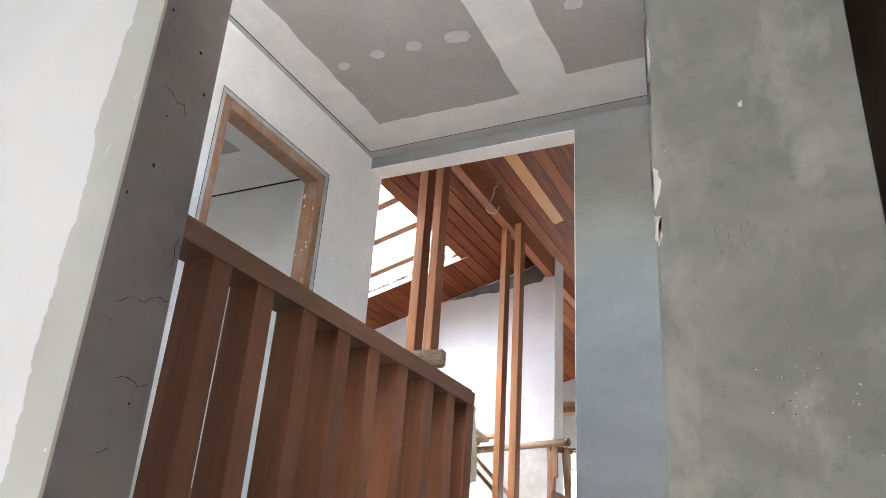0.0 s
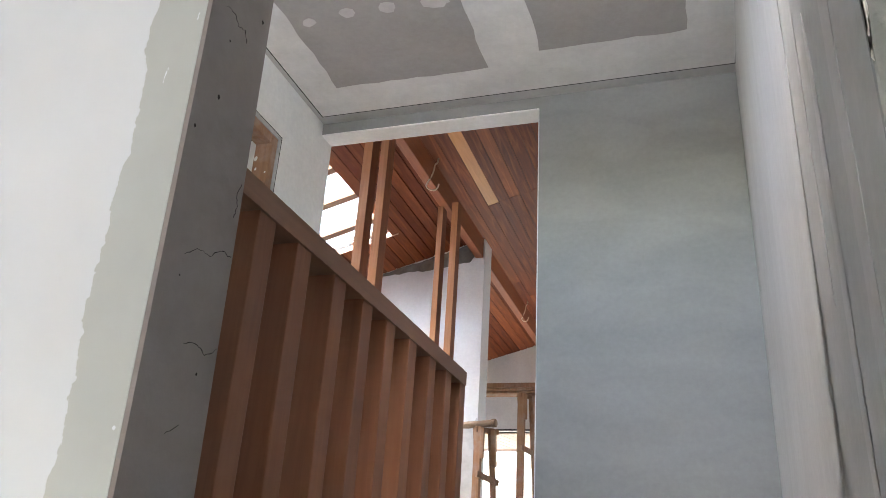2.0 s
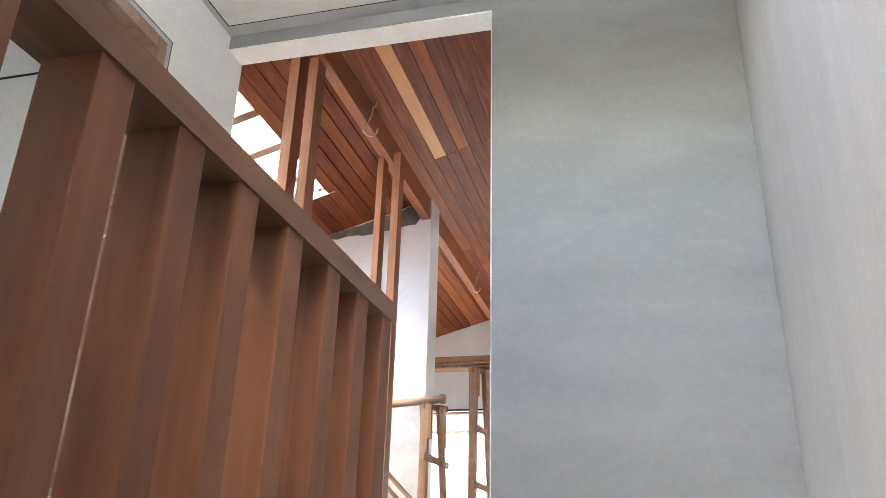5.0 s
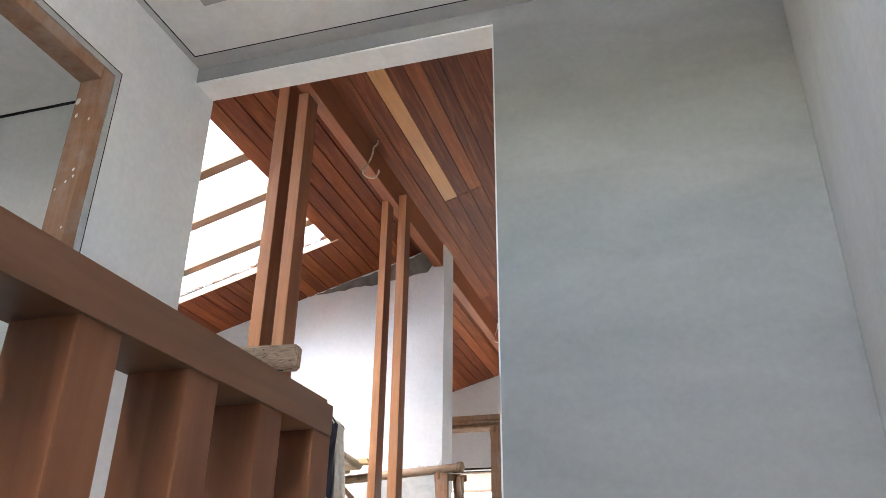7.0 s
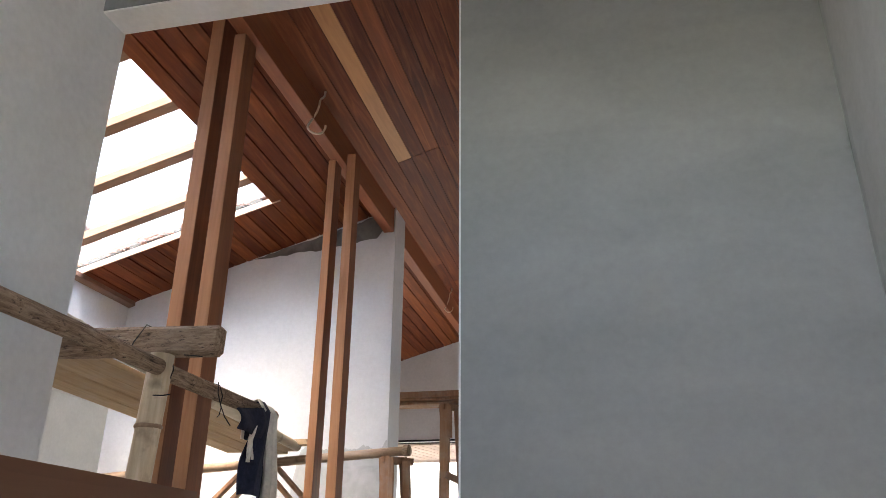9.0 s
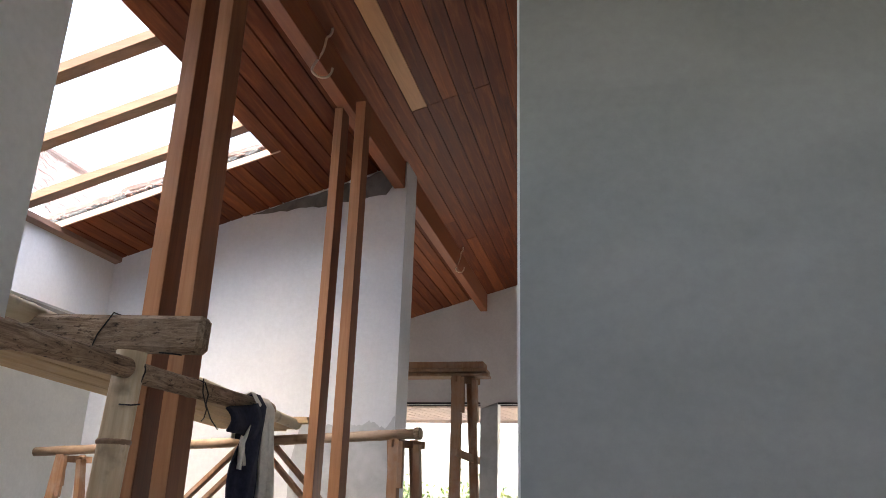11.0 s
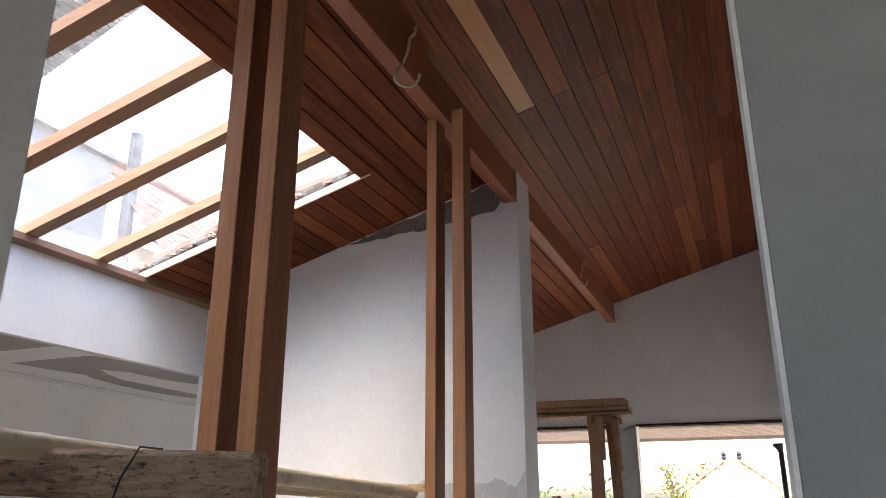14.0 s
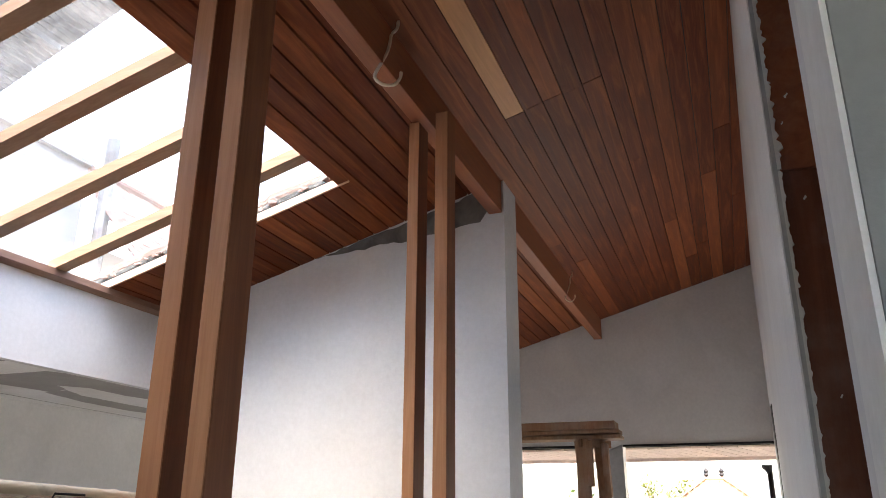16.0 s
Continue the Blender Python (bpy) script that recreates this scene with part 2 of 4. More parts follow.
# Near-black brown that stands in for the darkness of unlit spaces.
M_unlit = wood("unlit_space_brown", [(0.028, 0.017, 0.012), (0.045, 0.027, 0.02), (0.06, 0.038, 0.028)], "z", 0.5, 0.6)


def bamboo(name, tones, axis):
    m, n, l, b = material(name, 0.5)
    s = {"x": (2, 24, 24), "y": (24, 2, 24), "z": (24, 24, 2)}[axis]
    g = noise_out(n, l, coords(n, l, s), 1.5, 5, 0.6)
    col = ramp(n, l, g, [(0.3, tones[0]), (0.55, tones[1]), (0.75, tones[2])])
    st = noise_out(n, l, coords(n, l), 11, 4)
    col = mix(n, l, ramp(n, l, st, [(0.56, (0, 0, 0)), (0.75, (0.6, 0.6, 0.6))]), col, (0.10, 0.065, 0.04))
    l.new(col, b.inputs["Base Color"])
    bump(n, l, b, g, 0.3, 0.003)
    return m


M_bamboo = bamboo("pale_bamboo", [(0.46, 0.34, 0.205), (0.62, 0.49, 0.325), (0.74, 0.63, 0.46)], "z")
M_bamboo_y = bamboo("brown_bamboo", [(0.24, 0.145, 0.085), (0.37, 0.24, 0.15), (0.52, 0.38, 0.25)], "y")
M_bamboo_cream = bamboo("cream_bamboo", [(0.55, 0.46, 0.31), (0.68, 0.60, 0.44), (0.76, 0.70, 0.55)], "y")
M_bamboo_x = bamboo("trestle_bamboo", [(0.25, 0.165, 0.105), (0.36, 0.25, 0.165), (0.47, 0.35, 0.25)], "x")


def plain(name, colour, rough=0.6, metal=0.0, vary=0.15, scale=30):
    m, n, l, b = material(name, rough, metal)
    g = noise_out(n, l, coords(n, l), scale, 4)
    l.new(ramp(n, l, g, [(0.3, tuple(c * (1 - vary) for c in colour)), (0.7, tuple(min(1, c * (1 + vary)) for c in colour))]), b.inputs["Base Color"])
    bump(n, l, b, g, 0.1, 0.002)
    return m


M_wire = plain("black_wire", (0.02, 0.018, 0.016), 0.6)
M_cable = plain("cream_cable", (0.72, 0.62, 0.50), 0.45)
M_black = plain("black_metal", (0.015, 0.015, 0.017), 0.45, 0.5)
M_navy = plain("navy_cloth", (0.018, 0.021, 0.040), 0.95, 0, 0.3, 60)
M_cream = plain("cream_cloth", (0.74, 0.70, 0.61), 0.95, 0, 0.12, 50)
M_crack = plain("crack_shadow", (0.03, 0.028, 0.026), 1.0)
M_soil = plain("garden_ground", (0.17, 0.15, 0.125), 1.0, 0, 0.4, 2)
M_bark = plain("bark", (0.12, 0.09, 0.065), 1.0, 0, 0.3, 12)
M_nbwall = plain("neighbour_render", (0.24, 0.245, 0.26), 0.9, 0, 0.15, 2)
M_nbgrey = plain("grey_sheet", (0.13, 0.14, 0.155), 0.7, 0, 0.3, 5)
M_housewall = plain("house_wall", (0.62, 0.58, 0.50), 0.9, 0, 0.1, 3)


def leaf_material(name, a, b_):
    m, n, l, b = material(name, 0.55)
    r = n.new("ShaderNodeNewGeometry").outputs["Random Per Island"]
    l.new(ramp(n, l, r, [(0.0, a), (1.0, b_)]), b.inputs["Base Color"])
    b.inputs["Subsurface Weight"].default_value = 0.0
    return m


M_leaf = leaf_material("leaf_green", (0.035, 0.07, 0.015), (0.11, 0.16, 0.035))
M_leaf2 = leaf_material("leaf_yellow_green", (0.07, 0.10, 0.02), (0.19, 0.20, 0.06))


def tile_material(name, a, b_):
    m, n, l, b = material(name, 0.8)
    r = n.new("ShaderNodeNewGeometry").outputs["Random Per Island"]
    g = noise_out(n, l, coords(n, l), 14, 5)
    c = ramp(n, l, r, [(0.0, a), (1.0, b_)])
    l.new(mix(n, l, ramp(n, l, g, [(0.45, (0, 0, 0)), (0.7, (0.6, 0.6, 0.6))]), c, tuple(x * 0.45 for x in a)), b.inputs["Base Color"])
    bump(n, l, b, g, 0.4, 0.01)
    return m


M_tile = tile_material("orange_roof_tile", (0.30, 0.165, 0.09), (0.46, 0.30, 0.18))
M_tile_old = tile_material("old_red_roof_tile", (0.16, 0.085, 0.07), (0.27, 0.155, 0.13))


def glass_material():
    """Clear roofing sheet with a film of dust and scratches."""
    m, n, l, b = material("dusty_roof_sheet", 0.15)
    tr = n.new("ShaderNodeBsdfTransparent")
    tr.inputs[0].default_value = (0.93, 0.96, 0.97, 1)
    gl = n.new("ShaderNodeBsdfGlossy")
    gl.inputs["Roughness"].default_value = 0.05
    df = n.new("ShaderNodeBsdfTranslucent")
    df.inputs[0].default_value = (0.8, 0.82, 0.83, 1)
    a = n.new("ShaderNodeMixShader")
    a.inputs[0].default_value = 0.05
    l.new(tr.outputs[0], a.inputs[1])
    l.new(gl.outputs[0], a.inputs[2])
    v = coords(n, l)
    d1 = noise_out(n, l, v, 3.0, 6, 0.7, 1.5)
    d2 = noise_out(n, l, coords(n, l, (4, 12, 4)), 7.0, 7, 0.8, 3.0)
    dirt = mix(n, l, 0.5, ramp(n, l, d1, [(0.38, (0.006, 0.006, 0.006)), (0.8, (0.09, 0.09, 0.09))]), ramp(n, l, d2, [(0.58, (0.0, 0.0, 0.0)), (0.64, (0.6, 0.6, 0.6))]))
    c = n.new("ShaderNodeMixShader")
    l.new(dirt, c.inputs[0])
    l.new(a.outputs[0], c.inputs[1])
    l.new(df.outputs[0], c.inputs[2])
    l.new(c.outputs[0], n["Material Output"].inputs[0])
    return m


M_glass = glass_material()


# ---- mesh helpers ----
def box(bm, x0, x1, y0, y1, z0, z1, bevel=0.0):
    r = bmesh.ops.create_cube(bm, size=1.0)
    for v in r["verts"]:
        v.co = Vector(((x0 + x1) / 2 + v.co.x * (x1 - x0), (y0 + y1) / 2 + v.co.y * (y1 - y0), (z0 + z1) / 2 + v.co.z * (z1 - z0)))
    if bevel:
        es = list({e for v in r["verts"] for e in v.link_edges})
        bmesh.ops.bevel(bm, geom=es, offset=bevel, segments=2, affect="EDGES", profile=0.6)
    return bm


def boxes(*bs, bevel=0.0):
    bm = bmesh.new()
    for b in bs:
        box(bm, *b, bevel)
    return bm


def part(name, bm, mat, parent=None, label="", smooth=False):
    me = bpy.data.meshes.new(name)
    bm.transform(HERE)
    if parent is not None:
        bm.transform(Matrix.Translation(-parent.matrix_basis.translation))
    bm.normal_update()
    bm.to_mesh(me)
    bm.free()
    me.materials.append(mat)
    if smooth:
        for p in me.polygons:
            p.use_smooth = True
    ob = new(name, me)
    if parent is not None:
        ob.parent = parent
    if label:
        ob["label"] = label
    return ob


def thing(name, label, category, group="", kind="", at=(0, 0, 0)):
    ob = new(name)
    ob.location = HERE @ Vector(at)
    ob.empty_display_size = 0.1
    return tagged(ob, label, category, group, kind)


def structure(name, bm, mat, label, category=""):
    return tagged(part(name, bm, mat), label, category or name.split("_")[0], "", "structure")


def bar(bm, p, q, w, h, bevel=0.004, up=(0, 0, 1), jitter=0.0):
    """A sawn bar from p to q, w wide and h high."""
    p, q = Vector(p), Vector(q)
    d = q - p
    t = d.normalized()
    side = t.cross(Vector(up))
    if side.length < 1e-4:
        side = t.cross(Vector((0, 1, 0)))
    side.normalize()
    u = side.cross(t)
    r = bmesh.ops.create_cube(bm, size=1.0)
    for v in r["verts"]:
        c = v.co.copy()
        v.co = p + d * (c.x + 0.5) + side * c.y * w + u * c.z * h
        if jitter:
            v.co += Vector((random.uniform(-1, 1), random.uniform(-1, 1), random.uniform(-1, 1))) * jitter
    if bevel:
        bmesh.ops.recalc_face_normals(bm, faces=list({f for v in r["verts"] for f in v.link_faces}))
        es = list({e for v in r["verts"] for e in v.link_edges})
        bmesh.ops.bevel(bm, geom=es, offset=bevel, segments=1, affect="EDGES")
    return bm


def tube(bm, pts, radii, seg=12, cap=True):
    """A round rod along points."""
    pts = [Vector(p) for p in pts]
    rings = []
    ref = Vector((0.31, 0.17, 0.93))
    for i, p in enumerate(pts):
        t = (pts[min(i + 1, len(pts) - 1)] - pts[max(i - 1, 0)]).normalized()
        a = t.cross(ref)
        if a.length < 0.05:
            a = t.cross(Vector((1, 0, 0)))
        a.normalize()
        b = t.cross(a)
        r = radii[i] if isinstance(radii, (list, tuple)) else radii
        rings.append([bm.verts.new(p + (a * math.cos(k * 2 * math.pi / seg) + b * math.sin(k * 2 * math.pi / seg)) * r) for k in range(seg)])
    for r0, r1 in zip(rings, rings[1:]):
        for k in range(seg):
            bm.faces.new((r0[k], r0[(k + 1) % seg], r1[(k + 1) % seg], r1[k]))
    if cap:
        bm.faces.new(rings[0][::-1])
        bm.faces.new(rings[-1])
    return bm


def bamboo_pole(bm, p, q, r, node_gap=0.3, phase=0.1, seg=16, hollow=True):
    """A bamboo culm with swollen nodes, slight bow and hollow ends."""
    p, q = Vector(p), Vector(q)
    d = q - p
    ln = d.length
    pts, rad = [], []
    s = 0.0
    marks = []
    k = phase
    while k < ln:
        marks.append(k)
        k += node_gap * random.uniform(0.85, 1.15)
    stations = sorted({0.0, ln, *[m + o for m in marks for o in (-0.02, -0.006, 0.0, 0.006, 0.02) if 0 < m + o < ln]})
    for s in stations:
        near = min([abs(s - m) for m in marks] or [1])
        f = 1.09 if near < 0.001 else 1.03 if near < 0.007 else 1.0
        pts.append(p + d * (s / ln))
        rad.append(r * f * (1 - 0.05 * s / ln))
    if hollow:
        t = d.normalized()
        pts = [pts[0] + t * 0.05] + [pts[0]] + pts + [pts[-1]] + [pts[-1] - t * 0.05]
        rad = [r * 0.7, r * 0.74] + rad + [rad[-1] * 0.74, rad[-1] * 0.7]
    return tube(bm, pts, rad, seg)


def roof_z(x):
    return 2.921 + 0.29 * (x + 2.48)


# ---- structure: stair hall ----
XL, YF, YB, ZC = -1.805, 2.972, 3.078, 2.503
JX, OT = -0.757, 2.45  # side and top of the doorway opening
CX, CY0, CY1 = -0.690, 0.762, 0.878  # the wall return beside the stairs
structure("wall_facing", boxes((XL - 0.15, JX, YF, YB, OT, 3.9), (JX, 0.6, YF, YB, -1.3, 3.9), bevel=0.001), M_skim,
          "grey skim-coated plaster wall with tall doorway opening", "wall")
structure("trim_jamb", boxes((JX - 0.0045, JX - 0.0002, YF + 0.003, YB - 0.003, FL, OT - 0.006)), M_leftwall, "plastered jamb of the doorway opening", "trim")
structure("trim_soffit", boxes((XL, JX - 0.002, YF + 0.003, YB - 0.003, OT - 0.006, OT - 0.0001)), M_soffit, "white plastered soffit of the doorway opening", "trim")


def slant(bm, x0, x1, y0, y1, lo, hi):
    """A slab between two heights over the roof's slope."""
    vs = [bm.verts.new((x, y, roof_z(x) + o)) for o in (lo, hi) for x, y in ((x0, y0), (x1, y0), (x1, y1), (x0, y1))]
    for f in ((3, 2, 1, 0), (4, 5, 6, 7), (0, 1, 5, 4), (1, 2, 6, 5), (2, 3, 7, 6), (3, 0, 4, 7)):
        bm.faces.new([vs[i] for i in f])
    return bm


def ragged(points, amp, step, seed):
    """A closed outline with worn edges."""
    rnd = random.Random(seed)
    out = []
    for (ax, ay), (bx, by) in zip(points, points[1:] + points[:1]):
        ln = math.hypot(bx - ax, by - ay)
        k = max(1, int(ln / step))
        for i in range(k):
            f = i / k
            o = rnd.uniform(-amp, amp)
            out.append((ax + (bx - ax) * f - (by - ay) / ln * o, ay + (by - ay) * f + (bx - ax) / ln * o))
    return out


def sheet(bm, outline, place, thick):
    """A thin layer with a free outline; place(u, v, w) gives the point at height w over the surface."""
    low = [bm.verts.new(place(u, v, 0)) for u, v in outline]
    top = [bm.verts.new(place(u, v, thick)) for u, v in outline]
    bm.faces.new(top)
    for i in range(len(low)):
        j = (i + 1) % len(low)
        bm.faces.new((low[i], low[j], top[j], top[i]))
    bmesh.ops.triangulate(bm, faces=[f for f in bm.faces if len(f.verts) > 4])
    bmesh.ops.recalc_face_normals(bm, faces=bm.faces)
    return bm


wall_left = structure("wall_left", boxes((XL - 0.14, XL, CY1 + 0.001, 1.925, FL, 2.62), (XL - 0.14, XL, 2.642, YB, FL, 2.62), (XL - 0.14, XL, 1.925, 2.642, 2.232, 2.62),
                                         (XL - 0.14, XL, 1.925, 2.642, FL, 0.74), bevel=0.0), M_leftwall, "pale plastered wall with unglazed window opening", "wall")
# right wall of the stair, slightly out of square, with its plastered end
bm = bmesh.new()
vs = [bm.verts.new((x, y, z)) for z in (LO, 3.0) for x, y in ((-0.036, 0.800), (0.129, 0.800), (0.24, YF), (0.050, YF))]
for f in ((3, 2, 1, 0), (4, 5, 6, 7), (0, 1, 5, 4), (1, 2, 6, 5), (2, 3, 7, 6), (3, 0, 4, 7)):
    bm.faces.new([vs[i] for i in f])
bmesh.ops.bevel(bm, geom=[e for e in bm.edges if abs(e.verts[0].co.z - e.verts[1].co.z) > 1], offset=0.006, segments=3, affect="EDGES")
wall_stair = structure("wall_stair", bm, M_base, "pale trowelled plaster wall beside the stairs", "wall")
structure("trim_wall_end", boxes((-0.039, 0.132, 0.791, 0.7995, LO, 1.44), bevel=0.003), M_pier, "green-grey rendered end face of the stair wall", "trim")
wall_end = bpy.data.objects["trim_wall_end"]
face = lambda u, v, w: (u, 0.791 - w, v)
for k, pts in enumerate(([(-0.0385, 0.907), (-0.034, 0.900), (-0.031, 0.885), (-0.035, 0.868), (-0.0385, 0.862)],
                         [(-0.0385, 0.856), (-0.032, 0.854), (-0.0355, 0.846), (-0.033, 0.836), (-0.036, 0.826), (-0.0385, 0.834)],
                         [(-0.0385, 1.08), (-0.035, 1.04), (-0.037, 0.99), (-0.0385, 0.97)],
                         [(0.037, 0.955), (0.0405, 0.957), (0.041, 0.9515), (0.038, 0.950)],
                         [(-0.027, 0.920), (-0.0255, 0.920), (-0.0255, 0.9185), (-0.027, 0.9185)])):
    part("chip", sheet(bmesh.new(), ragged(pts, 0.0012, 0.004, 200 + k), face, 0.0006), M_compound, wall_end)
rnd = random.Random(21)
for k in range(14):
    u, v = rnd.uniform(0.006, 0.038), rnd.uniform(0.816, 0.842)
    part("scratch", tube(bmesh.new(), [(u, 0.7908, v), (u + rnd.uniform(-0.003, 0.002), 0.7908, v - rnd.uniform(0.002, 0.008))], 0.00022, 5), M_mortar, wall_end)
for k in range(46):
    u, v = rnd.gauss(0.068, 0.018), rnd.gauss(0.684, 0.022)
    if -0.03 < u < 0.127:
        r = rnd.uniform(0.0002, 0.0005)
        part("speck", sheet(bmesh.new(), [(u - r, v - r), (u + r, v - r), (u + r * 0.7, v + r), (u - r, v + r * 0.8)], face, 0.0005), M_compound if k % 3 else M_crack, wall_end)
# smooth skim coat that ends in a ragged upright edge on the stair wall
along = lambda u, v, w: (-0.036 + (u - 0.800) * 0.0399 - w, u, v)
rnd = random.Random(31)
edge, z = [], LO + 0.2
while z < 2.5:
    edge.append((1.385 + 0.028 * math.sin(z * 3.1 + 0.6) + rnd.uniform(-0.006, 0.006), z))
    z += rnd.uniform(0.02, 0.06)
part("skim_coat", sheet(bmesh.new(), edge + [(1.62, 2.5), (1.70, 1.70), (1.73, 1.62), (1.76, 1.72), (1.74, 2.5), (2.94, 2.5), (2.94, LO + 0.2)], along, 0.0022), M_side, wall_stair, "smooth pale skim coat")
for k, (y0, y1, z0, z1) in enumerate(((0.93, 0.985, 0.2, 1.9), (1.10, 1.135, 0.5, 1.30), (1.215, 1.23, 0.9, 1.9))):
    pts = [(y0, z0), (y1, z0 + 0.1), (y1 + 0.01, (z0 + z1) / 2), (y1, z1), (y0 + 0.005, z1 - 0.1), (y0 + 0.012, (z0 + z1) / 2)]
    part("smear", sheet(bmesh.new(), ragged(pts, 0.004, 0.05, 77 + k), along, 0.0012), M_side, wall_stair, "pale upright plaster smear")
def leaning(bm):
    """The wall end is a little out of plumb: it leans left with height."""
    for v in bm.verts:
        if v.co.x > CX - 0.1:
            v.co.x -= (v.co.z - 0.9) * 0.022
    return bm


# Unseen high opening at z 1.95 to 2.35, added to let sky light in.
wall_front = structure("wall_front", leaning(boxes((-3.2, CX - 0.006, CY0, CY1, LO, 1.95), (-3.2, -1.4, CY0, CY1, 1.95, 2.62), (-1.4, CX - 0.006, CY0, CY1, 2.35, 2.62))), M_front, "white painted wall with ragged putty edge", "wall")
column = structure("trim_wall_return", leaning(boxes((CX - 0.0058, CX, CY0 + 0.0005, CY1 + 0.0008, LO, 1.95))), M_concrete, "bare grey cement wall return with fine cracks", "trim")
CRACKS = [[(0.788, 1.160), (0.803, 1.163), (0.817, 1.152), (0.831, 1.158), (0.837, 1.142)],
          [(0.874, 0.965), (0.868, 0.95), (0.871, 0.935), (0.868, 0.918)],
          [(0.795, 0.843), (0.815, 0.858), (0.838, 0.858), (0.856, 0.872), (0.876, 0.872)],
          [(0.818, 0.755), (0.842, 0.760), (0.856, 0.752), (0.879, 0.766)],
          [(0.814, 0.663), (0.835, 0.676)]]
for c in CRACKS:
    rnd = random.Random(int(c[0][1] * 1000))
    fine = [(a[0] + (b[0] - a[0]) * f + rnd.uniform(-1, 1) * 0.0012, a[1] + (b[1] - a[1]) * f + rnd.uniform(-1, 1) * 0.0016) for a, b in zip(c, c[1:]) for f in (0, 0.2, 0.4, 0.6, 0.8)] + [c[-1]]
    part("crack", leaning(tube(bmesh.new(), [(CX + 0.0002, y, z) for y, z in fine], [0.0002] + [rnd.uniform(0.0002, 0.0006) for _ in fine[2:]] + [0.0002], 5)), M_crack, column)
rnd = random.Random(4)
for _ in range(15):
    y, z = rnd.uniform(0.77, 0.87), rnd.uniform(0.45, 1.35)
    r = rnd.uniform(0.0012, 0.003)
    b = bmesh.new()
    bmesh.ops.create_icosphere(b, subdivisions=1, radius=r)
    for v in b.verts:
        v.co = Vector((CX + v.co.x * 0.25, y + v.co.y, z + v.co.z * rnd.uniform(0.8, 1.6)))
    part("pit", leaning(b), M_crack, column)

# gypsum ceiling of the stair hall: panel with shadow gap, bare board showing between filled joints
EX0, EX1, EY = -1.775, 0.043, 2.905  # edges of the hung panel
ceiling_hall = structure("ceiling", boxes((EX0, EX1, CY1 + 0.001, EY, ZC, ZC + 0.02)), M_compound, "gypsum board ceiling with white filled joints", "ceiling")
structure("trim_ceiling_margin", boxes((XL + 0.0005, 0.049, EY + 0.006, YF - 0.0005, ZC + 0.003, ZC + 0.02), (XL + 0.0005, EX0 - 0.006, CY1 + 0.001, EY + 0.0055, ZC + 0.003, ZC + 0.02)), M_side, "grey plastered margin round the gypsum ceiling", "trim")
# Near-black slab: the unlit void is put into its colour.
structure("ceiling_void", boxes((-5.2, 0.5, CY1 + 0.001, YB - 0.02, 2.58, 2.62)), M_dark, "near-black slab coloured as the unlit void above the gypsum ceiling", "ceiling")
down = lambda u, v, w: (u, v, ZC - w)
for k, pts in enumerate(([(-1.605, 1.0), (-0.916, 1.0), (-0.921, 2.713), (-1.605, 2.705)], [(-0.692, 1.0), (-0.134, 1.0), (-0.134, 2.653), (-0.692, 2.65)])):
    part("board_face", sheet(bmesh.new(), ragged(pts, 0.006, 0.06, 11 + k), down, 0.0022), M_board, ceiling_hall, "bare grey gypsum board")
for k, (x, y, a, b_) in enumerate(((-1.53, 2.277, 0.030, 0.022), (-1.362, 2.259, 0.033, 0.026), (-1.20, 2.265, 0.034, 0.030), (-1.015, 2.279, 0.055, 0.036),
                                   (-0.55, 2.27, 0.034, 0.028), (-0.36, 2.28, 0.036, 0.026), (-1.38, 1.75, 0.034, 0.028), (-1.2, 1.76, 0.032, 0.026))):
    pts = [(x + a * math.cos(i * math.pi / 4 + 0.3), y + b_ * math.sin(i * math.pi / 4 + 0.3)) for i in range(8)]
    part("filler_spot", sheet(bmesh.new(), ragged(pts, 0.005, 0.015, 40 + k), lambda u, v, w: (u, v, ZC - 0.0022 - w), 0.0015), M_spot, ceiling_hall, "white dab of filler")

ZS = 2.465  # ceiling of the side room
# Solid black strips put the shade of the edge gap into colour.
structure("trim_shadow_gap", boxes((EX0 - 0.0058, EX1 + 0.006, EY + 0.0002, EY + 0.0058, ZC + 0.001, ZC + 0.02), (EX0 - 0.0058, EX0 - 0.0002, CY1 + 0.001, EY, ZC + 0.001, ZC + 0.02), (EX1 + 0.0002, EX1 + 0.006, 1.6, EY, ZC + 0.001, ZC + 0.02),
                                   (-5.19, XL - 0.141, YF - 0.012, YF - 0.0005, ZS - 0.002, ZS + 0.02)), M_void, "black strips painted as the shade in the gypsum ceiling edge gap", "trim")

# room beyond the small window
structure("wall_side_room_back", boxes((-5.2, XL - 0.14, YF, YB, FL, 3.9)), M_leftwall, "grey plastered back wall of the side room", "wall")
# The end window is unseen, added to let light into the side room.
structure("wall_side_room_end", boxes((-5.3, -5.2, 0.79, YB, FL, 1.1), (-5.3, -5.2, 0.79, YB, 2.0, 2.62), (-5.3, -5.2, 0.79, 1.5, 1.1, 2.0), (-5.3, -5.2, 2.3, YB, 1.1, 2.0)), M_leftwall,
          "plastered end wall of the side room with an added unseen window", "wall")
structure("wall_side_room_front", boxes((-5.2, -3.2, 0.79, 0.905, FL, 2.62)), M_leftwall, "plastered wall of the side room", "wall")
ceiling_side = structure("ceiling_side_room", boxes((-5.19, XL - 0.15, 0.915, YF - 0.013, ZS, ZS + 0.02)), M_compound, "white gypsum ceiling of the side room", "ceiling")
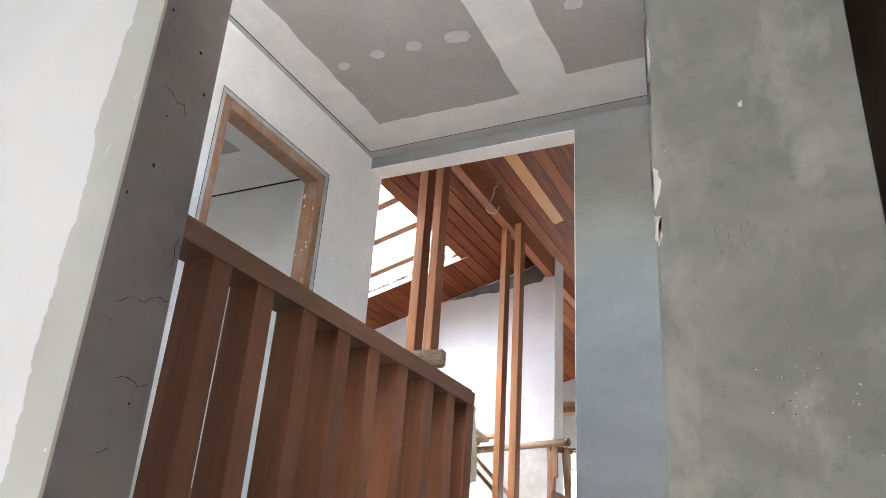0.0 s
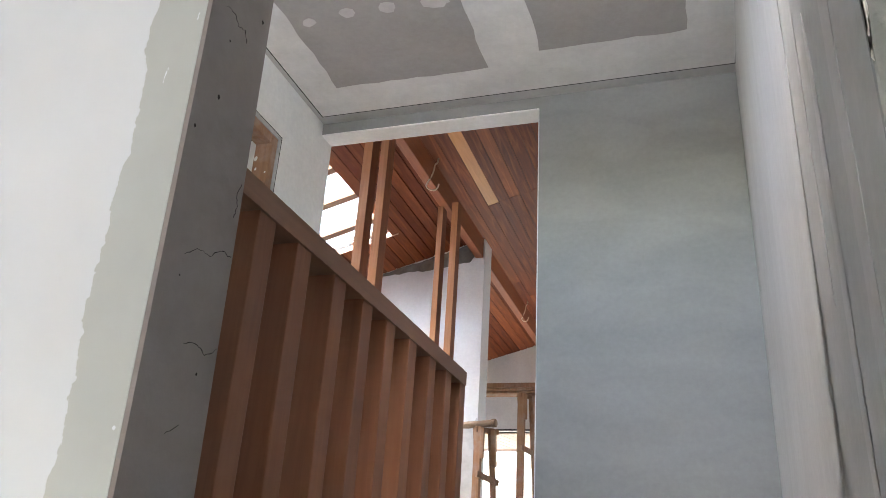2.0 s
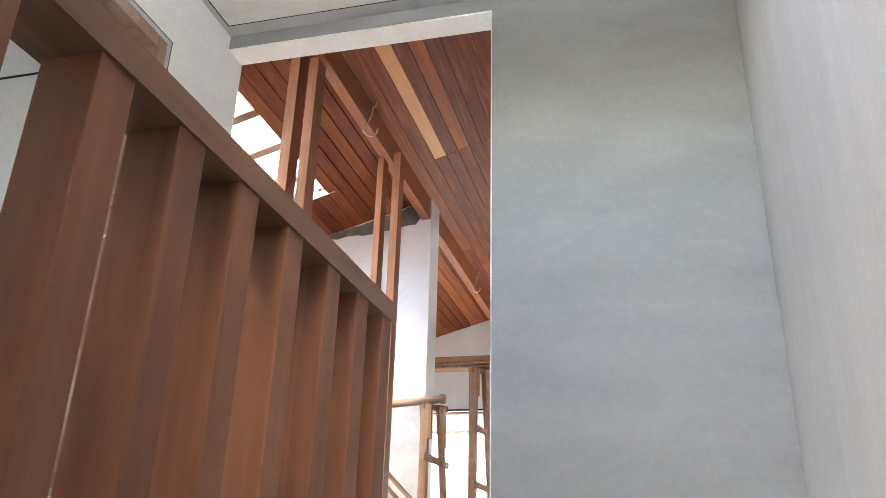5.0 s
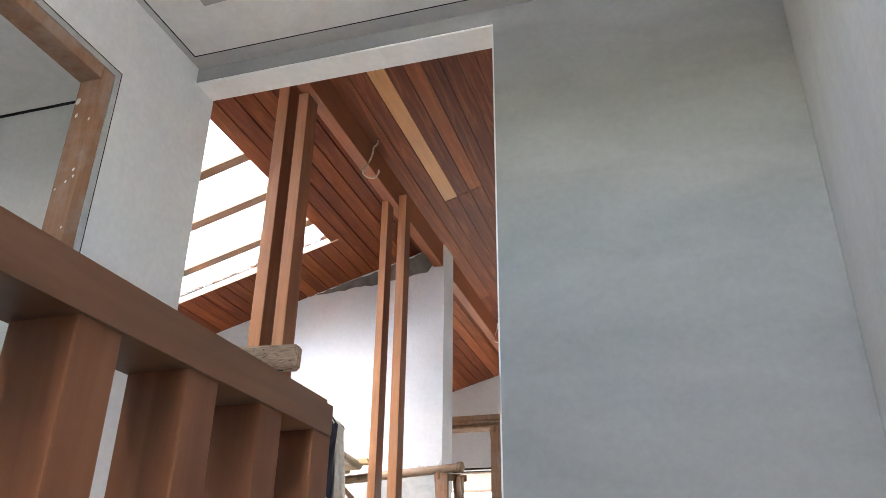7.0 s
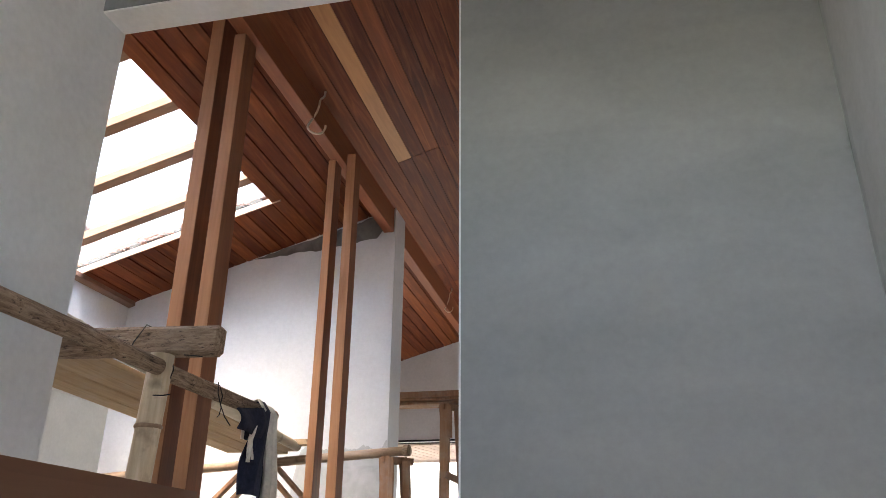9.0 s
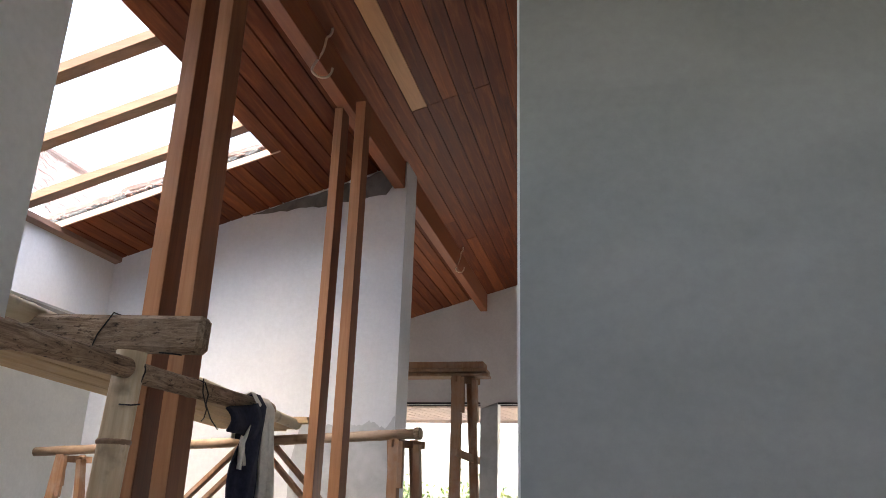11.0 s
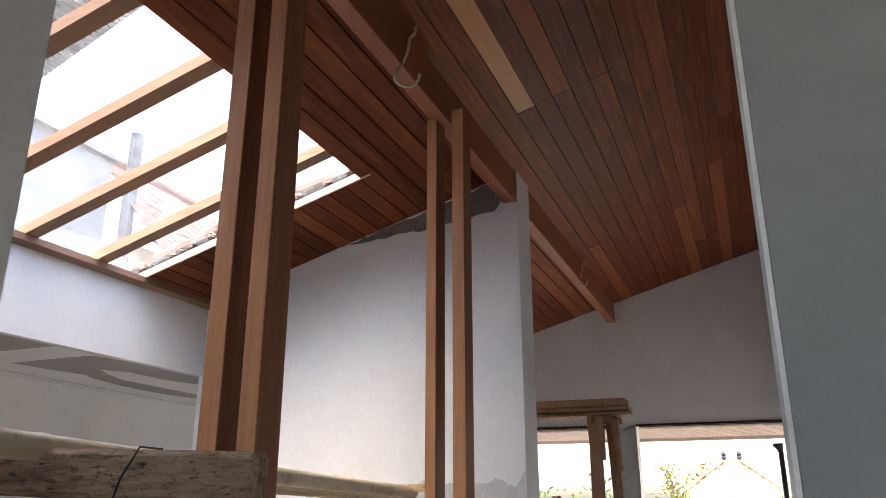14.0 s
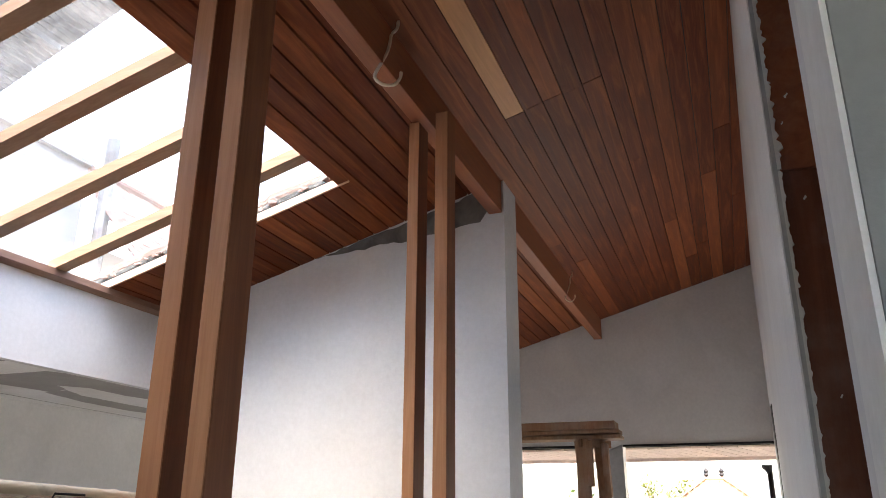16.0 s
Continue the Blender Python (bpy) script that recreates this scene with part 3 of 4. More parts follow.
for k, pts in enumerate(([(-4.9, 1.0), (-3.9, 1.0), (-3.9, 2.66), (-4.9, 2.66)], [(-3.1, 1.0), (-2.35, 1.0), (-2.35, 2.62), (-3.1, 2.62)])):
    part("board_face", sheet(bmesh.new(), ragged(pts, 0.006, 0.06, 21 + k), lambda u, v, w: (u, v, ZS - w), 0.0022), M_board, ceiling_side, "bare grey gypsum board")
structure("floor_side_room", boxes((-5.2, XL - 0.14, 0.905, YF, FL - 0.1, FL)), M_floor, "cement floor of the side room", "floor")

# floors, stairs
structure("floor_landing", boxes((XL, -0.742, CY1 + 0.001, YB, FL - 0.12, FL), (-0.742, 0.04, 1.944, YF, FL - 0.12, FL), bevel=0.002), M_floor, "bare cement landing floor", "floor")
structure("floor_upper", boxes((-4.6, -0.57, YB, 8.73, FL - 0.12, FL)), M_slab, "bare cement floor of the timber-roofed room", "floor")
structure("floor_lower_hall", boxes((-3.2, 2.0, -3.0, 0.60, LO - 0.1, LO)), M_floor, "bare cement floor of the lower hall", "floor")
stairs = structure("stairs", boxes(*[(-0.737, -0.06, 0.60 + 0.224 * i, 1.944, LO + 0.1376 * i, LO + 0.1376 * (i + 1)) for i in range(7)], bevel=0.003), M_floor, "rough cement stairs up to the landing", "stairs")
structure("wall_under_landing", boxes((-0.748, -0.741, CY1 + 0.001, 1.944, LO, FL - 0.001)), M_concrete, "cement side of the landing beside the stairs", "wall")

# lower hall, behind the start; its back window is unseen, added for light
structure("ceiling_lower_hall", boxes((-3.2, 2.0, -3.0, 0.755, 1.432, 1.46)), M_compound, "white gypsum ceiling of the lower hall", "ceiling")
# The same unseen opening for light runs on above the passage.
structure("wall_over_passage", boxes((CX + 0.03, -0.04, CY0, CY1, 1.47, 1.95), (CX + 0.001, -0.04, CY0, CY1, 2.35, 2.62), (-3.2, 2.0, 0.756, 0.761, 1.445, 1.5)), M_leftwall, "plastered wall above the passage with an added high opening", "wall")
structure("wall_lower_back", boxes((-3.2, -1.8, -3.1, -3.0, LO, 1.5), (-0.2, 2.0, -3.1, -3.0, LO, 1.5), (-1.8, -0.2, -3.1, -3.0, LO, -0.4), (-1.8, -0.2, -3.1, -3.0, 0.95, 1.5)), M_leftwall,
          "plastered back wall of the lower hall with an added unseen window", "wall")
structure("wall_lower_left", boxes((-3.3, -3.2, -3.1, 0.79, LO, 1.5)), M_leftwall, "plastered side wall of the lower hall", "wall")
structure("wall_lower_right", boxes((2.0, 2.1, -3.1, YF, LO, 2.62)), M_leftwall, "plastered side wall of the lower hall", "wall")
# Dark partition and ceiling carry the darkness of the side space in their colour.
structure("wall_dark_room", boxes((0.18, 2.0, 1.25, 1.33, LO, 1.5)), M_unlit, "near-black brown partition, the unlit side space put into its colour", "wall")
structure("ceiling_dark_room", boxes((0.12, 2.0, 0.79, YF, 1.47, 1.5)), M_unlit, "near-black ceiling coloured as the unlit side space", "ceiling")

# ---- structure: timber-roofed room ----
def gable_wall(bm, x0, x1, y0, y1, z0):
    """An upright wall whose top follows the roof's slope."""
    vs = [bm.verts.new((x, y, z)) for y in (y0, y1) for x, z in ((x0, z0), (x1, z0), (x1, roof_z(x1) + 0.012), (x0, roof_z(x0) + 0.012))]
    for f in ((0, 1, 2, 3), (7, 6, 5, 4), (0, 4, 5, 1), (1, 5, 6, 2), (2, 6, 7, 3), (3, 7, 4, 0)):
        bm.faces.new([vs[i] for i in f])
    return bm


# Unseen white sheet behind the opening, added to bounce light onto posts and fin.
lining = gable_wall(bmesh.new(), -3.599, XL - 0.002, YB + 0.001, YB + 0.004, FL)
gable_wall(lining, XL - 0.0015, JX - 0.005, YB + 0.001, YB + 0.004, OT + 0.0005)
structure("trim_room_lining", lining, M_white, "unseen white sheet on the room side of the wall, added to bounce light", "trim")
wall_fin = structure("wall_fin", gable_wall(bmesh.new(), -3.62, -1.757, 5.76, 5.98, FL), M_white, "white primed partition wall under the sloping roof", "wall")
front = lambda u, v, w: (u, 5.7598 - w, v)
part("mortar_patch", sheet(bmesh.new(), ragged([(-2.74, 2.845), (-2.62, 2.842), (-2.45, 2.868), (-2.25, 2.875), (-2.1, 2.90), (-1.98, 2.912), (-1.88, 2.93), (-1.845, 2.965), (-1.825, 3.01),
                                                (-1.812, 3.105), (-2.3, 2.965), (-2.76, 2.832)], 0.007, 0.035, 5), front, 0.002), M_mortar, wall_fin, "ragged dark patch of fresh mortar")
bm = bmesh.new()
rnd = random.Random(6)
cols = []
for k in range(58):
    u = -2.33 + 0.01 * k
    top = 1.605 + 0.014 * math.sin(u * 19) + 0.010 * math.sin(u * 53 + 1) + rnd.uniform(-0.008, 0.008) + max(0, u + 1.80) * 1.6 - max(0, -2.29 - u) * 5
    cols.append((bm.verts.new((u, 5.7585, FL + 0.01)), bm.verts.new((u, 5.7585, top)), bm.verts.new((u, 5.7605, top))))
for p, q in zip(cols, cols[1:]):
    bm.faces.new((p[0], q[0], q[1], p[1]))
    bm.faces.new((p[1], q[1], q[2], p[2]))
part("render_patch", bm, M_patch, wall_fin, "grey patch of repair render")
bm = boxes((-4.6, -2.66, 8.73, 8.9, FL, 2.115), (-4.6, -0.4, 8.73, 8.9, FL, 0.7), (-1.82, -1.662, 8.73, 8.9, 0.7, 2.115), (-0.548, -0.4, 8.73, 8.9, 0.7, 2.115))
gable_wall(bm, -4.6, -0.4, 8.73, 8.9, 2.115)
wall_far = structure("wall_far", bm, M_far, "grey plastered gable wall with wide window openings", "wall")
part("render_patch", sheet(bmesh.new(), ragged([(-1.818, 1.2), (-1.666, 1.2), (-1.666, 2.112), (-1.70, 2.09), (-1.75, 2.075), (-1.818, 2.06)], 0.006, 0.03, 8), lambda u, v, w: (u, 8.7298 - w, v), 0.0012), M_patch, wall_far)
for x0, x1 in ((-2.66, -1.822), (-1.66, -0.55)):
    part("head_gap", boxes((x0, x1, 8.715, 8.735, 2.098, 2.114)), M_black, wall_far, "black gap at the window head")
def plan_wall(bm, pts, z0, z1):
    """An upright wall over a four-cornered plan."""
    vs = [bm.verts.new((x, y, z)) for z in (z0, z1) for x, y in pts]
    for f in ((3, 2, 1, 0), (4, 5, 6, 7), (0, 1, 5, 4), (1, 2, 6, 5), (2, 3, 7, 6), (3, 0, 4, 7)):
        bm.faces.new([vs[i] for i in f])
    bmesh.ops.recalc_face_normals(bm, faces=bm.faces)
    return bm


WX = lambda y: -0.745 + (y - 3.08) * 0.0319  # face of the side wall
D0, D1 = 3.268, 4.06  # doorway in the side wall
bm = plan_wall(bmesh.new(), [(WX(D1), D1), (WX(8.729), 8.729), (WX(8.729) + 0.12, 8.729), (WX(D1) + 0.12, D1)], FL, 3.7)
plan_wall(bm, [(WX(YB), YB + 0.0005), (WX(D0), D0), (WX(D0) + 0.12, D0), (WX(YB) + 0.12, YB + 0.0005)], FL, 3.7)
plan_wall(bm, [(WX(D0), D0 + 0.0005), (WX(D1), D1 - 0.0005), (WX(D1) + 0.12, D1 - 0.0005), (WX(D0) + 0.12, D0 + 0.0005)], 3.02, 3.7)
wall_right = structure("wall_right", bm, M_white, "white plastered side wall with timber-lined doorway", "wall")
door_lining = tagged(part("door_1", boxes((WX(D1) + 0.006, WX(D1) + 0.13, D1 - 0.022, D1 - 0.001, FL, 2.258), bevel=0.002), M_lining), "dark brown timber doorway lining in the plastered wall", "door frame", "", "structure")
part("upper_lining", boxes((WX(D1) + 0.004, WX(D1) + 0.13, D1 - 0.026, D1 - 0.001, 2.26, 3.015), bevel=0.002), M_transom, door_lining, "red-brown upper board of the doorway lining")
part("jamb_lining", boxes((WX(D0) + 0.003, WX(D0) + 0.125, D0 + 0.001, D0 + 0.014, FL, 3.015), bevel=0.002), M_lining, door_lining)
part("head_lining", boxes((WX(D0) + 0.006, WX(D1) + 0.12, D0 + 0.0145, D1 - 0.0265, 3.0, 3.018), bevel=0.002), M_lining, door_lining)
part("plaster_reveal", boxes((WX(D1) + 0.0006, WX(D1) + 0.014, D1 - 0.030, D1 - 0.0005, FL + 0.001, 3.012)), M_patch, door_lining, "grey plaster reveal beside the lining")
rnd = random.Random(77)
for z0, z1, wide in ((FL + 0.01, 2.26, 0.006), (2.26, 3.0, 0.013)):
    bm, z, last = bmesh.new(), z0, None
    while z < z1:
        out = WX(D1) + 0.014 + (wide if rnd.random() > 0.6 else wide * 0.3) * rnd.uniform(0.2, 1.0)
        row = [bm.verts.new(p) for p in ((WX(D1) + 0.009, D1 - 0.032, z), (out - 0.001, D1 - 0.0325, z), (out, D1 - 0.026, z))]
        if last:
            bm.faces.new((last[0], last[1], row[1], row[0]))
            bm.faces.new((last[1], last[2], row[2], row[1]))
        last = row
        z += rnd.uniform(0.003, 0.011)
    part("plaster_edge", bm, M_compound, door_lining, "ragged pale plaster along the lining")
for x, z, a in ((0.045, 2.42, 0.006), (0.03, 2.36, 0.004), (0.05, 2.19, 0.005), (0.058, 1.80, 0.004), (0.05, 1.62, 0.003), (0.035, 1.45, 0.008)):
    pts = [(x, z), (x + a, z + a * 1.5), (x + a * 0.6, z + a * 2), (x - a * 0.5, z + a * 0.6)]
    part("splash", sheet(bmesh.new(), ragged(pts, 0.001, 0.003, int(z * 100)), lambda u, v, w: (WX(D1) + u, D1 - 0.0265 - w, v), 0.0008), M_compound, door_lining, "pale plaster splash")
# Near-black wall and ceiling stand in for the unlit passage.
structure("wall_behind_door", boxes((0.55, 0.65, YB, 8.9, FL, 3.7)), M_unlit, "near-black wall coloured as the unlit passage beyond the doorway", "wall")
structure("ceiling_behind_door", boxes((-0.40, 0.55, YB, 8.9, 3.02, 3.06)), M_unlit, "near-black ceiling coloured as the unlit passage", "ceiling")
# Black strip stands in for the shade of a narrow upright gap.
structure("trim_black_strip", boxes((WX(7.73) - 0.006, WX(7.73) + 0.006, 7.66, 7.80, FL, 2.25)), M_black, "narrow black upright strip in place of a shadow gap in the side wall", "trim")
# left side: deep beam, soffit, set-back wall
structure("wall_skylight_band", boxes((-3.64, -3.6, YB, 5.759, 2.19, 2.6), (-3.64, -3.621, 5.7591, 8.729, 2.19, 2.6)), M_white, "white plastered band below the skylight", "wall")
ceiling_bay = structure("ceiling_bay", boxes((-4.6, -3.6405, YB, 8.729, 2.191, 2.22)), M_soffit, "gypsum soffit with unpainted filler streaks", "ceiling")
STREAKS = ([(-3.642, 4.40), (-3.642, 4.80), (-3.80, 4.80), (-4.0, 4.80), (-4.1, 4.55), (-3.9, 4.35)],
           [(-4.22, 5.06), (-3.92, 5.045), (-3.69, 5.05), (-3.645, 5.12), (-3.643, 6.05), (-3.83, 6.05), (-3.89, 5.77), (-3.87, 5.50), (-3.965, 5.375), (-4.02, 5.49), (-4.17, 5.54), (-4.19, 5.34)],
           [(-4.21, 5.545), (-4.04, 5.52), (-4.12, 5.70), (-4.13, 5.93), (-4.14, 6.40), (-4.28, 6.58), (-4.33, 6.28), (-4.30, 5.90)],
           [(-4.40, 3.4), (-4.46, 5.55), (-4.515, 6.13), (-4.56, 6.9), (-4.568, 6.9), (-4.523, 6.13), (-4.468, 5.55), (-4.408, 3.4)])
for k, pts in enumerate(STREAKS):
    part("board_face", sheet(bmesh.new(), ragged(pts, 0.004 if k < 3 else 0.0, 0.06, 61 + k), lambda u, v, w: (u, v, 2.191 - w), 0.0012), M_board, ceiling_bay, "bare grey gypsum streak")
# The opening at y 7.25 to 8.6 is unseen, added to light the far room.
structure("wall_bay_back", boxes((-4.7, -4.6, YB, 7.25, FL, 2.9), (-4.7, -4.6, 8.6, 8.9, FL, 2.9), (-4.7, -4.6, 7.25, 8.6, FL, 0.4), (-4.7, -4.6, 7.25, 8.6, 2.15, 2.9)), M_leftwall, "grey plastered wall below the soffit", "wall")
structure("trim_roof_edge", slant(bmesh.new(), -3.599, -3.555, YB, 5.759, -0.03, 0.0), M_trimwood, "brown timber trim along the roof edge", "trim")

# boarded ceiling on the slope: every board an island of one mesh
bm = bmesh.new()
rnd = random.Random(7)
PW = 0.0832
PALE = (-1.58, -1.50)
x = -3.6
while x < -0.46:
    x1 = min(x + PW - (0.0075 if x < -1.85 else 0.0034), -0.46)
    stretches = [(5.21, 8.73)] if x1 < -2.30 else [(YB, 8.73)]
    for y0, y1 in stretches:
        cuts = [y0]
        if y1 - y0 > 2:
            c = y0 + rnd.uniform(2.6, 5.0)
            if -1.66 < x < -1.2 and y0 < 4:
                c = 5.25 + rnd.choice((0, 0.004, 0.012))
            while c < y1 - 0.5:
                cuts.append(c)
                c += rnd.uniform(2.6, 4.0)
        cuts.append(y1)
        for a, b in zip(cuts, cuts[1:]):
            o = rnd.uniform(-0.0012, 0.0012)
            had = len(bm.faces)
            slant(bm, x, x1, a + 0.0012, b - 0.0012, o, 0.014)
            if PALE[0] < (x + x1) / 2 < PALE[1] and a < 4:
                bm.faces.ensure_lookup_table()
                for f in bm.faces[had:]:
                    f.material_index = 1
    x += PW
structure("ceiling_boarded", bm, M_ceilwood, "red-brown boarded sloping timber ceiling", "ceiling").data.materials.append(M_paleboard)
# Dark deck added over the boards to block light leaks and blacken the joints.
bm = bmesh.new()
for a in ((-3.9, -2.32, 5.21, 9.9), (-2.32, 0.6, YB - 0.1, 9.9)):
    slant(bm, *a, 0.018, 0.07)
structure("roof_deck", bm, M_dark, "near-black deck added behind the boards against light leaks", "roof")

# skylight
skylight = thing("skylight", "skylight of clear dusty sheets on pale timber battens", "skylight", "", "structure", (-2.9, 4.2, roof_z(-2.9)))
ROWS = [3.085, 3.36, 3.755, 4.148, 4.518, 4.915, 5.21]
for a in ROWS[1:-1]:
    part("batten", slant(bmesh.new(), -3.6, -2.318, a - 0.033, a + 0.033, 0.002, 0.048), M_batten, skylight)
part("edge_board", slant(bmesh.new(), -3.6, -2.30, 5.198, 5.2095, -0.003, 0.034), M_paleedge, skylight, "pale sawn edge board")
part("edge_board", slant(bmesh.new(), -3.6, -2.30, 3.072, 3.084, -0.004, 0.05), M_batten, skylight)
for a, b in zip(ROWS, ROWS[1:]):
    pane = part("pane", slant(bmesh.new(), -3.7, -2.30, a + 0.002, b - 0.002, 0.050, 0.054), M_glass, skylight, "clear dusty roofing sheet")
    pane.visible_shadow = False


verge = thing("roof_verge", "row of old red clay verge tiles beside the skylight", "roof tiles", "", "", (-2.9, 5.3, roof_z(-2.9)))
rnd = random.Random(9)
x = -3.75
while x < -2.2:
    ln = 0.17
    lift = 0.085 + rnd.uniform(-0.008, 0.008)
    bm = bmesh.new()
    rings = []
    for f, r in ((0.0, 0.058), (0.1, 0.062), (0.85, 0.052), (1.06, 0.048)):
        xx = x + ln * f
        rings.append([bm.verts.new((xx, 5.275 - math.cos(k * math.pi / 6) * r, roof_z(xx) + lift + math.sin(k * math.pi / 6) * r * 0.9)) for k in range(7)])
    for r0, r1 in zip(rings, rings[1:]):
        for k in range(6):
            bm.faces.new((r0[k], r0[k + 1], r1[k + 1], r1[k]))
    bmesh.ops.solidify(bm, geom=bm.faces[:], thickness=0.008)
    part("verge_tile", bm, M_tile_old, verge)
    x += ln
bm = bmesh.new()
for k in range(60):
    u = rnd.uniform(-3.6, -2.3)
    v = 5.213 + rnd.uniform(-0.012, 0.03)
    r = rnd.uniform(0.006, 0.02)
    q = bmesh.ops.create_icosphere(bm, subdivisions=1, radius=r)
    for w in q["verts"]:
        w.co = Vector((u + w.co.x * 1.6, v + w.co.y, roof_z(u) + 0.06 + w.co.z * 0.8)) + Vector((rnd.uniform(-1, 1), rnd.uniform(-1, 1), rnd.uniform(-1, 1))) * r * 0.25
tagged(part("mortar_bed", bm, M_tile_old, verge), "", "", "", "stuff")

# ---- timber posts and purlin ----
purlin = tagged(part("purlin", boxes((-1.832, -1.768, YB + 0.005, 8.728, 2.962, roof_z(-1.768) + 0.004), bevel=0.003), M_beam), "long brown timber purlin under the boarded ceiling", "beam")
# Core toned as shade on the sides; added thin strip toned as lit front.
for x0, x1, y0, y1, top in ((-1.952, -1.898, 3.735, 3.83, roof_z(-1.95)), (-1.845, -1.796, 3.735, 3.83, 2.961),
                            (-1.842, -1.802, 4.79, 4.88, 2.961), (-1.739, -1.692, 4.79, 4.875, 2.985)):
    post = tagged(part("timber_post", boxes((x0, x1, y0 + 0.0025, y1, FL, top - 0.001), bevel=0.003), M_postcore), "timber post of a double post with shade toned into its sides", "post", "double posts under the purlin")
    part("front_facing", boxes((x0 + 0.001, x1 - 0.001, y0 - 0.0015, y0 + 0.0022, FL + 0.001, top - 0.002), bevel=0.0008), M_post, post, "thin orange-brown front strip, paled as the lit side")


def cable_hook(x, y, size=1.0, turn=0.0):
    """A stub of cream cable bent to a hook."""
    shape = [(0, 0), (-0.002, -0.031), (-0.018, -0.047), (-0.020, -0.078), (-0.028, -0.115), (-0.054, -0.172), (-0.059, -0.193), (-0.038, -0.208), (-0.007, -0.203), (0.010, -0.177), (0.011, -0.158)]
    for _ in range(2):
        shape = [shape[0]] + [(a[0] + (b[0] - a[0]) * f, a[1] + (b[1] - a[1]) * f) for a, b in zip(shape, shape[1:]) for f in (0.25, 0.75)] + [shape[-1]]
    c, s = math.cos(turn) * size, math.sin(turn) * size
    z = roof_z(x)
    ob = part("cable_stub", tube(bmesh.new(), [(x + u * c, y + u * s, z + 0.004 + v * size * 0.95) for u, v in shape], 0.0042 * size, 8), M_cable, None, "", True)
    return tagged(ob, "cream electric cable stub bent into a hook", "cable", "cable stubs in the ceiling")


cable_hook(-1.735, 4.43, 1.3, 0.75)
cable_hook(-1.735, 7.36, 1.1, 0.75)

# ---- railing ----
railing = thing("stair_railing", "brown timber stair railing with square balusters", "railing", "", "", (-0.77, 1.44, FL))
bm = boxes((-0.801, -0.733, CY1 + 0.002, 1.988, 0.987, 1.029))
ends = [e for e in bm.edges if all(v.co.y > 1.98 for v in e.verts) or all(v.co.z > 1.01 for v in e.verts)]
bmesh.ops.bevel(bm, geom=ends, offset=0.008, segments=4, affect="EDGES")
for v in bm.verts:
    v.co.z += 0.005 * (1.988 - v.co.y) / 1.11  # the rail rises a little towards the wall return
part("handrail", bm, M_rail, railing)
for y in (0.988, 1.097, 1.225, 1.341, 1.456, 1.579, 1.708, 1.826, 1.942):
    part("baluster", boxes((-0.797, -0.737, y, y + 0.045, FL, 0.988 + 0.005 * (1.988 - y) / 1.11), bevel=0.002), M_baluster, railing)

# ---- window frame in the side wall ----
FX0, FX1 = XL - 0.078, XL - 0.003
win = tagged(part("window_1", boxes((FX0, FX1, 2.578, 2.622, 0.76, 2.212), bevel=0.003), M_frame), "raw orange timber window frame with plaster splashes", "window frame", "", "structure")
part("frame_side", boxes((FX0, FX1, 1.945, 1.985, 0.76, 2.212), bevel=0.003), M_frame, win)
part("frame_head", boxes((FX0, FX1, 1.9855, 2.5775, 2.170, 2.212), bevel=0.003), M_frame, win)
part("frame_sill", boxes((FX0, FX1, 1.9855, 2.5775, 0.76, 0.80), bevel=0.003), M_frame, win)
bm = boxes((FX0, XL - 0.001, 1.9255, 2.6415, 2.2125, 2.2315), (FX0, XL - 0.001, 2.6225, 2.6415, 0.741, 2.212), (FX0, XL - 0.001, 1.9255, 1.9445, 0.741, 2.212), (FX0, XL - 0.001, 1.945, 2.622, 0.741, 0.7595))
part("plaster_edge", bm, M_patch, win, "grey plaster margin")
bm = boxes((XL - 0.0005, XL + 0.0012, 1.9245, 2.6435, 2.2318, 2.2338), (XL - 0.0005, XL + 0.0012, 2.6418, 2.6438, 0.74, 2.2315), (XL - 0.0005, XL + 0.0012, 1.9242, 1.926, 0.74, 2.2315))
part("margin_groove", bm, M_crack, win, "thin dark groove round the plaster margin")
rnd = random.Random(52)
for k in range(16):
    z, x, r = rnd.uniform(1.3, 2.12), rnd.uniform(FX0 + 0.008, FX1 - 0.008), rnd.uniform(0.0015, 0.005) * (2 if k == 0 else 1)
    pts = [(x + r * math.cos(i * 1.05), z + r * 1.5 * math.sin(i * 1.05 + 0.3)) for i in range(6)]
    part("splash", sheet(bmesh.new(), ragged(pts, r * 0.2, r, 300 + k), lambda u, v, w: (u, 2.578 - w, v), 0.0006), M_compound, win, "pale plaster splash")

# ---- scaffold ----
HERE = PLAN @ Matrix.Translation((-0.027, 0.033, 0.042))
old_beam = tagged(part("scaffold_beam", bar(bmesh.new(), (-3.5, 3.33, 1.597), (-1.503, 3.35, 1.527), 0.05, 0.086, 0.011), M_old), "weathered grey timber beam laid across the scaffold", "beam")
part("wire_tie", tube(bmesh.new(), [(-1.735, 3.378, 1.581), (-1.738, 3.325, 1.582), (-1.745, 3.321, 1.565), (-1.768, 3.320, 1.53), (-1.782, 3.320, 1.488)], 0.0018, 6), M_wire, old_beam, "black binding wire")
bamboo_post = tagged(part("bamboo_post", bamboo_pole(bmesh.new(), (-1.715, 3.30, FL - 0.042), (-1.655, 3.30, 1.482), 0.035, 0.262, 0.24), M_bamboo, None, "", True), "pale bamboo scaffold post with nodes", "bamboo pole", "bamboo scaffold poles")
